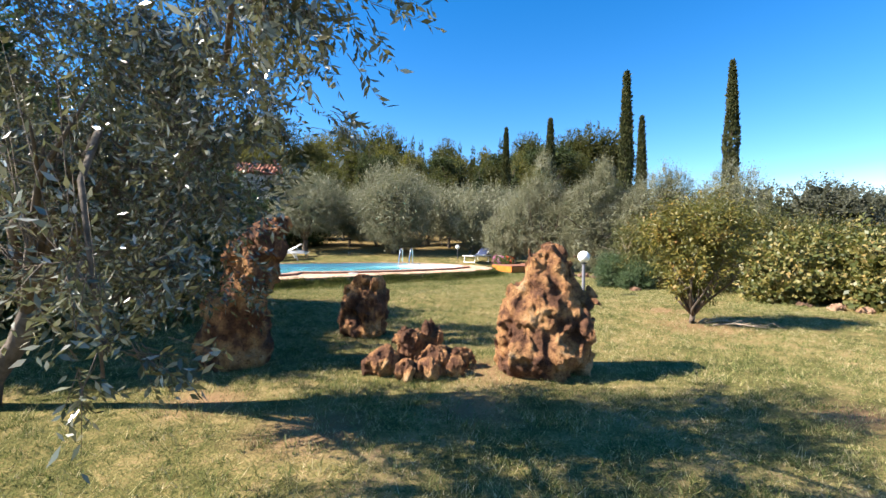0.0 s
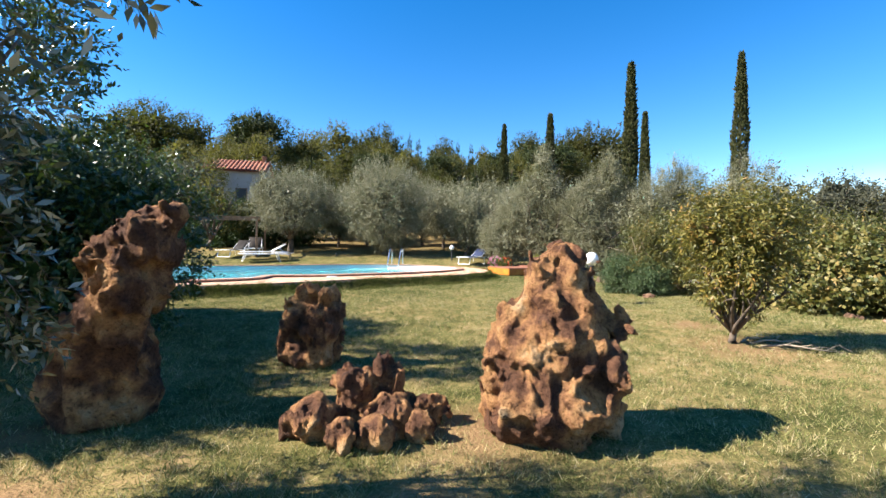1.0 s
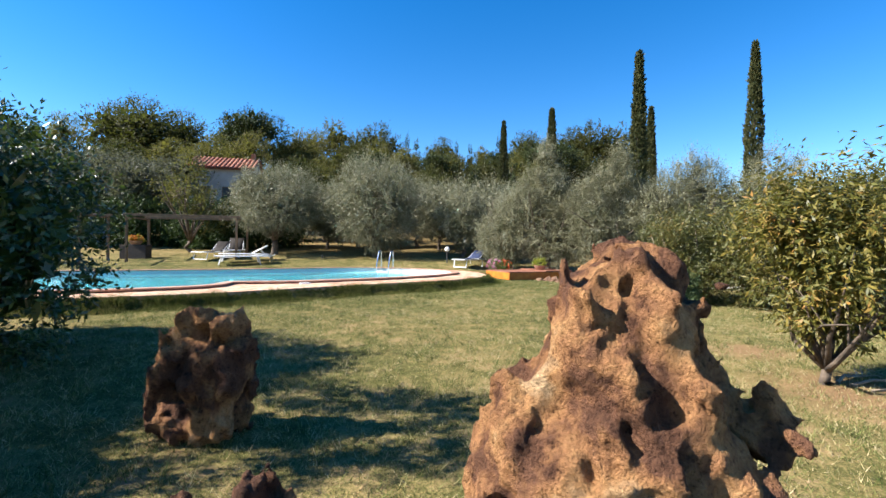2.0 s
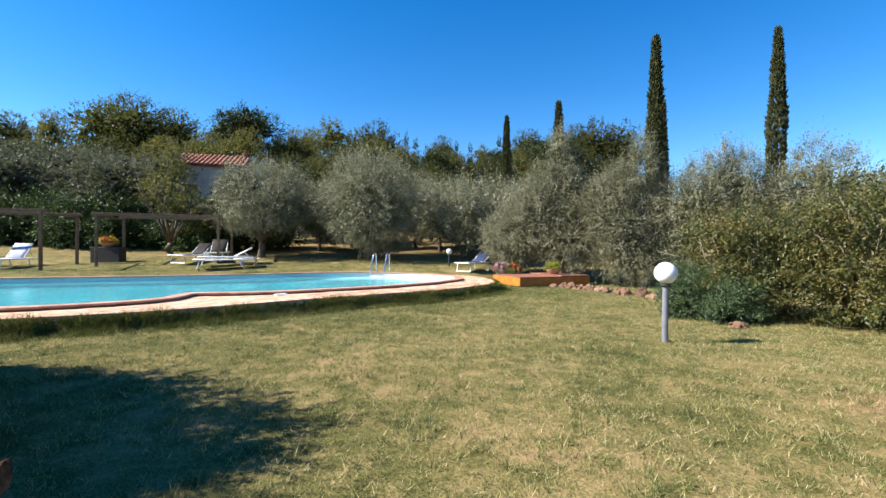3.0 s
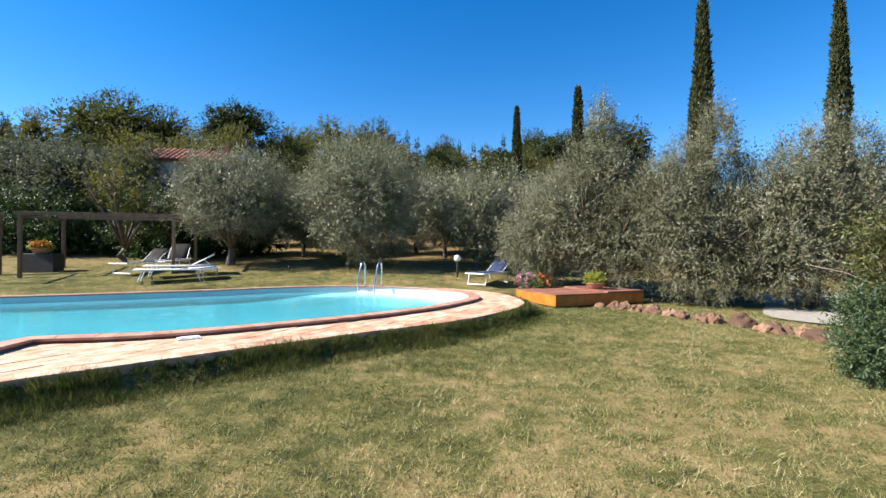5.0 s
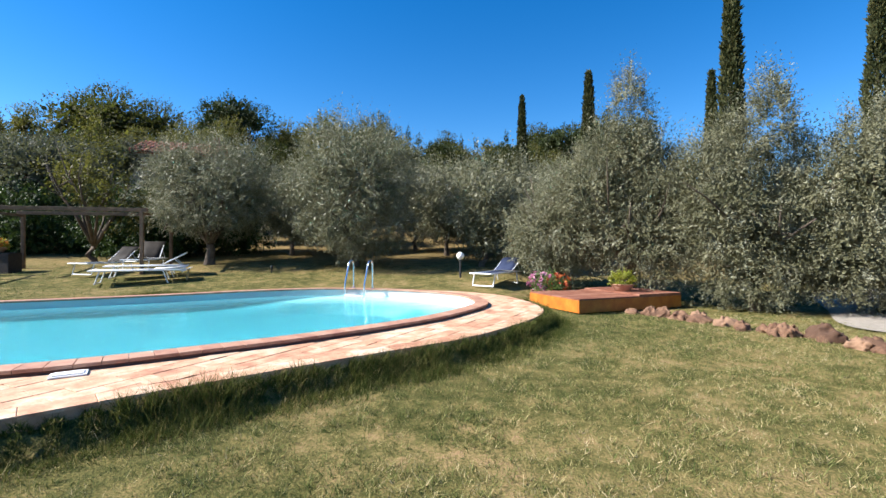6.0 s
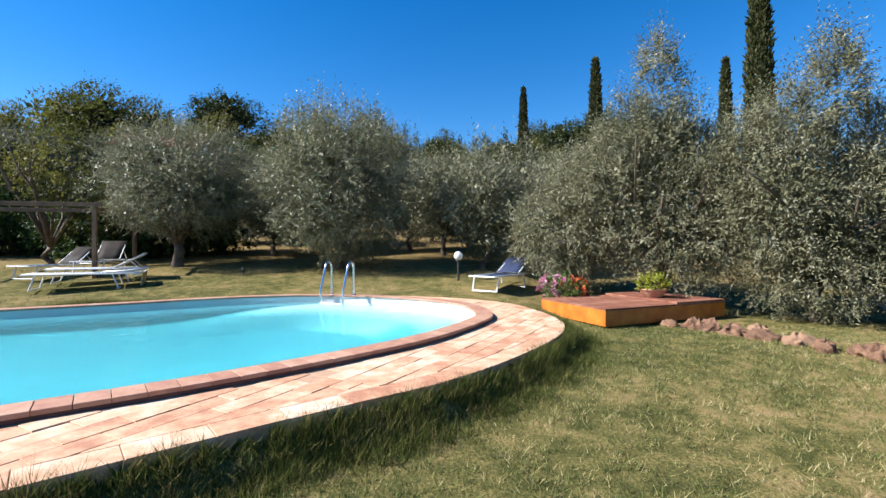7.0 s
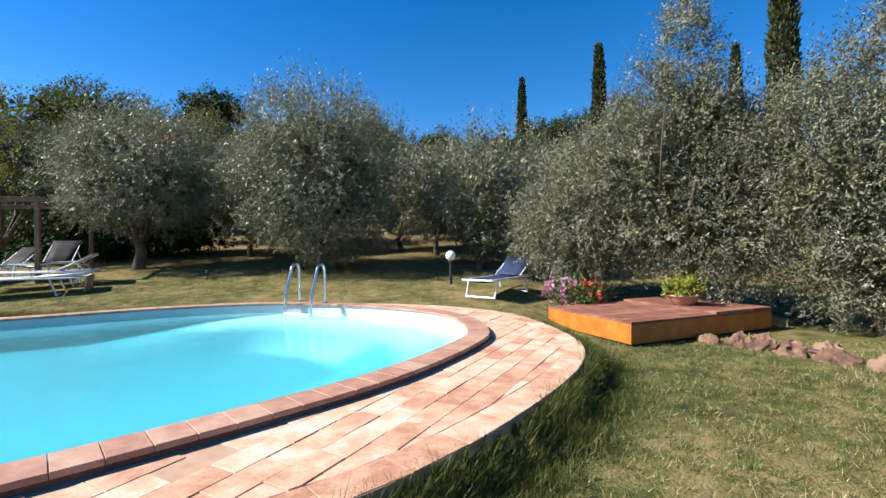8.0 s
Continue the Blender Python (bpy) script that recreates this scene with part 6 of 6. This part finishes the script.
# hedge behind the timber frames
for k in range(9):
    x = -25 + 1.9 * k
    y = 24.2 + 0.12 * k + hrng.normal(0, 0.3)
    make_tree("hedge_bush", (x, y, g(x, y)), 600 + k, [((0, 0, 1.2), (1.3, 1.1, 1.3)), ((0.3, -0.3, 0.6), (1.2, 1.0, 0.7))], 1500, 6, 0.12, 0.4, M_HEDGE, (0, 0, 1.0), 0.05,
              "dense dark green hedge bush behind the timber frames", "hedge", "hedge", reach=0.3, limbs=4, spread=0.6)


# ---- grass ----
def blades(name, xy, z, rng, h, w, mat, lean=0.5):
    n = len(xy)
    a = rng.random(n) * 2 * math.pi
    hh = h * (0.5 + rng.random(n))
    side = np.stack([np.cos(a), np.sin(a), np.zeros(n)], axis=1) * (w * (0.6 + 0.8 * rng.random(n)))[:, None]
    b = np.column_stack([xy, z - 0.005])
    bend = rng.normal(0, lean, (n, 2)) * hh[:, None]
    tip = b + np.column_stack([bend, hh])
    v = np.stack([b - side / 2, b + side / 2, tip], axis=1).reshape(-1, 3)
    return mesh_from(name, v, np.arange(len(v)).reshape(-1, 3), mat)


def on_ground(xy):
    d, _ = signed_distance(xy, DECK_OUT)
    z = ground_height(xy[:, 0], xy[:, 1])
    z = np.where(d < 0.3, np.maximum(z, bank_height(np.maximum(d, 0)) - 0.02), z)
    z = z + 0.012 * value_noise(np.stack([xy[:, 0] * 1.44, xy[:, 1] * 1.44, np.zeros(len(xy))], axis=1), 5)
    return z, d


grng = np.random.default_rng(99)


def patch(x0, x1, y0, y1, density):
    n = int((x1 - x0) * (y1 - y0) * density)
    return np.column_stack([x0 + (x1 - x0) * grng.random(n), y0 + (y1 - y0) * grng.random(n)])


roots = np.vstack([patch(-3.5, 5, 1.0, 6.5, 900), patch(-4.5, 6.5, 6.5, 11, 720), patch(-3.5, 5.5, 11, 17.5, 680), patch(-14, 3, 14, 22.5, 130), patch(5, 9, 1.5, 9, 260), patch(-6, -3.5, 1.5, 10, 200)])
BLADES = 7
kind_of = grng.random(len(roots))
xy = np.repeat(roots, BLADES, axis=0) + grng.normal(0, 0.014, (len(roots) * BLADES, 2))
z, d = on_ground(xy)
clump = value_noise(np.stack([xy[:, 0] * 9, xy[:, 1] * 9, np.zeros(len(xy))], axis=1), 3)
thin = np.ones(len(xy))
for x, y, size in BARE:
    thin = np.minimum(thin, 0.5 + 0.5 * smoothstep(0.35, 1.1, np.hypot(xy[:, 0] - x, xy[:, 1] - y) / size + 0.3 * clump))
ok = (d > 0.02) & (grng.random(len(xy)) < (0.65 + 0.5 * clump) * thin)
tall = 0.030 * np.repeat(0.45 + 1.1 * kind_of, BLADES) * (1 + 0.5 * value_noise(np.stack([xy[:, 0] * 5, xy[:, 1] * 5, np.zeros(len(xy))], axis=1), 13))
lawn = part("lawn_grass", blades("lawn_grass", xy[ok], z[ok], grng, tall[ok], 0.0048, M_BLADE, 0.75), None, None)
tagged(lawn, "short dry mown lawn grass, straw and green", "grass", kind="stuff")
# longer grass on the bank below the paving
dk = DECK_OUT[(DECK_OUT[:, 0] > -6.5) & (DECK_OUT[:, 1] < 17.4)]
pick = dk[grng.integers(len(dk), size=150000)] + grng.normal(0, 0.2, (150000, 2))
z, d = on_ground(pick)
ok = (d > 0.015) & (d < 0.46 + 0.1 * grng.normal(size=len(d)))
tuft = (0.075 + 0.05 * value_noise(np.stack([pick[:, 0] * 4, pick[:, 1] * 4, np.zeros(len(pick))], axis=1), 9)) * (1.15 - 0.9 * np.clip(d, 0, 0.6))
bank = part("bank_grass", blades("bank_grass", pick[ok], z[ok], grng, tuft[ok], 0.005, M_BANK, 0.5), None, None)
tagged(bank, "long uncut green grass on the bank below the paving", "grass", kind="stuff")


# ---- small things ----
def skimmer_lid(x, y, turn):
    t = thing("skimmer_lid", pose(x, y, DECK_Z + 0.002, 0, 0, turn), "white plastic skimmer lid set in the paving", "skimmer lid")
    part("rim", box_bm((0.22, 0.15, 0.012), (0, 0, 0), 0.003), M_WHITE, t)
    part("cover", box_bm((0.18, 0.11, 0.008), (0, 0, 0.0115), 0.002), M_CANVAS_W, t)
    return t


skimmer_lid(-3.0, 12.1, 40)


def spike_light(x, y):
    t = thing("garden_spotlight", Matrix.Translation((x, y, g(x, y))), "small black garden spotlight on a spike", "spotlight")
    part("spike", tube(bmesh.new(), [(0, 0, -0.05), (0, 0, 0.1)], 0.012, 8), M_BLACK, t)
    part("head", lathe(bmesh.new(), [(0, 0.09), (0.025, 0.09), (0.035, 0.12), (0.035, 0.19), (0.028, 0.2), (0, 0.2)], 14), M_BLACK, t, "", True)
    return t


spike_light(-5.95, 21.0)
# fallen twigs beside the shrub's trunk
for k, (dx, dy, turn, ln) in enumerate([(0.15, -0.02, 5, 0.6), (0.2, -0.15, -25, 0.7), (0.1, 0.05, 25, 0.4)]):
    rng = np.random.default_rng(700 + k)
    bm = bmesh.new()
    tube(bm, [(0, 0, 0.02), (ln * 0.35, 0.03, 0.06), (ln * 0.7, -0.02, 0.05), (ln, 0.05, 0.03)], [0.014, 0.011, 0.007, 0.003], 6)
    for q in range(4):
        x = ln * (0.3 + 0.17 * q)
        tube(bm, [(x, 0, 0.055), (x + 0.1, rng.normal(0, 0.06), 0.06 + 0.05 * rng.random()), (x + 0.2, rng.normal(0, 0.1), 0.05)], [0.005, 0.004, 0.002], 5)
    tw = part("fallen_branch", bm, M_PALE_BARK, None)
    tw.matrix_basis = pose(3.6 + dx, 6.75 + dy, g(3.7, 6.7), 0, 0, turn)
    tagged(tw, "bare pale fallen branch beside the shrub's trunk", "branch", "fallen branches")
# stones under the bushes
for k, (x, y, sc) in enumerate([(4.2, 11.2, 0.75), (4.62, 11.95, 0.7), (6.45, 8.9, 0.7), (6.7, 8.5, 0.9), (7.0, 8.25, 0.8), (6.6, 10.0, 0.7), (6.6, 9.5, 0.6)]):
    ob = new("border_stone", edge_meshes[k % 5])
    ob.matrix_basis = pose(x, y, g(x, y) - 0.02, 0, 0, 70 * k) @ Matrix.Diagonal((sc, sc, sc * 0.8, 1))
    tagged(ob, "rough pinkish stone at the edge of the planting", "stone", "border stones")
# gravel beyond the edging
gp = np.array([(5.2, 16.2), (6.4, 15.3), (8.6, 16.4), (10.5, 19.5), (9.2, 21.2), (7.4, 20.4), (6.2, 18.2)])
ring = even(closed_curve([tuple(p) for p in gp], 8), 0.3)
bm = bmesh.new()
bm.faces.new([bm.verts.new((x, y, g(x, y) + 0.03)) for x, y in ring])
bmesh.ops.triangulate(bm, faces=bm.faces[:])
tagged(part("gravel_path", bm, M_GRAVEL, None), "pale gravel path under the olive trees", "path", kind="structure")
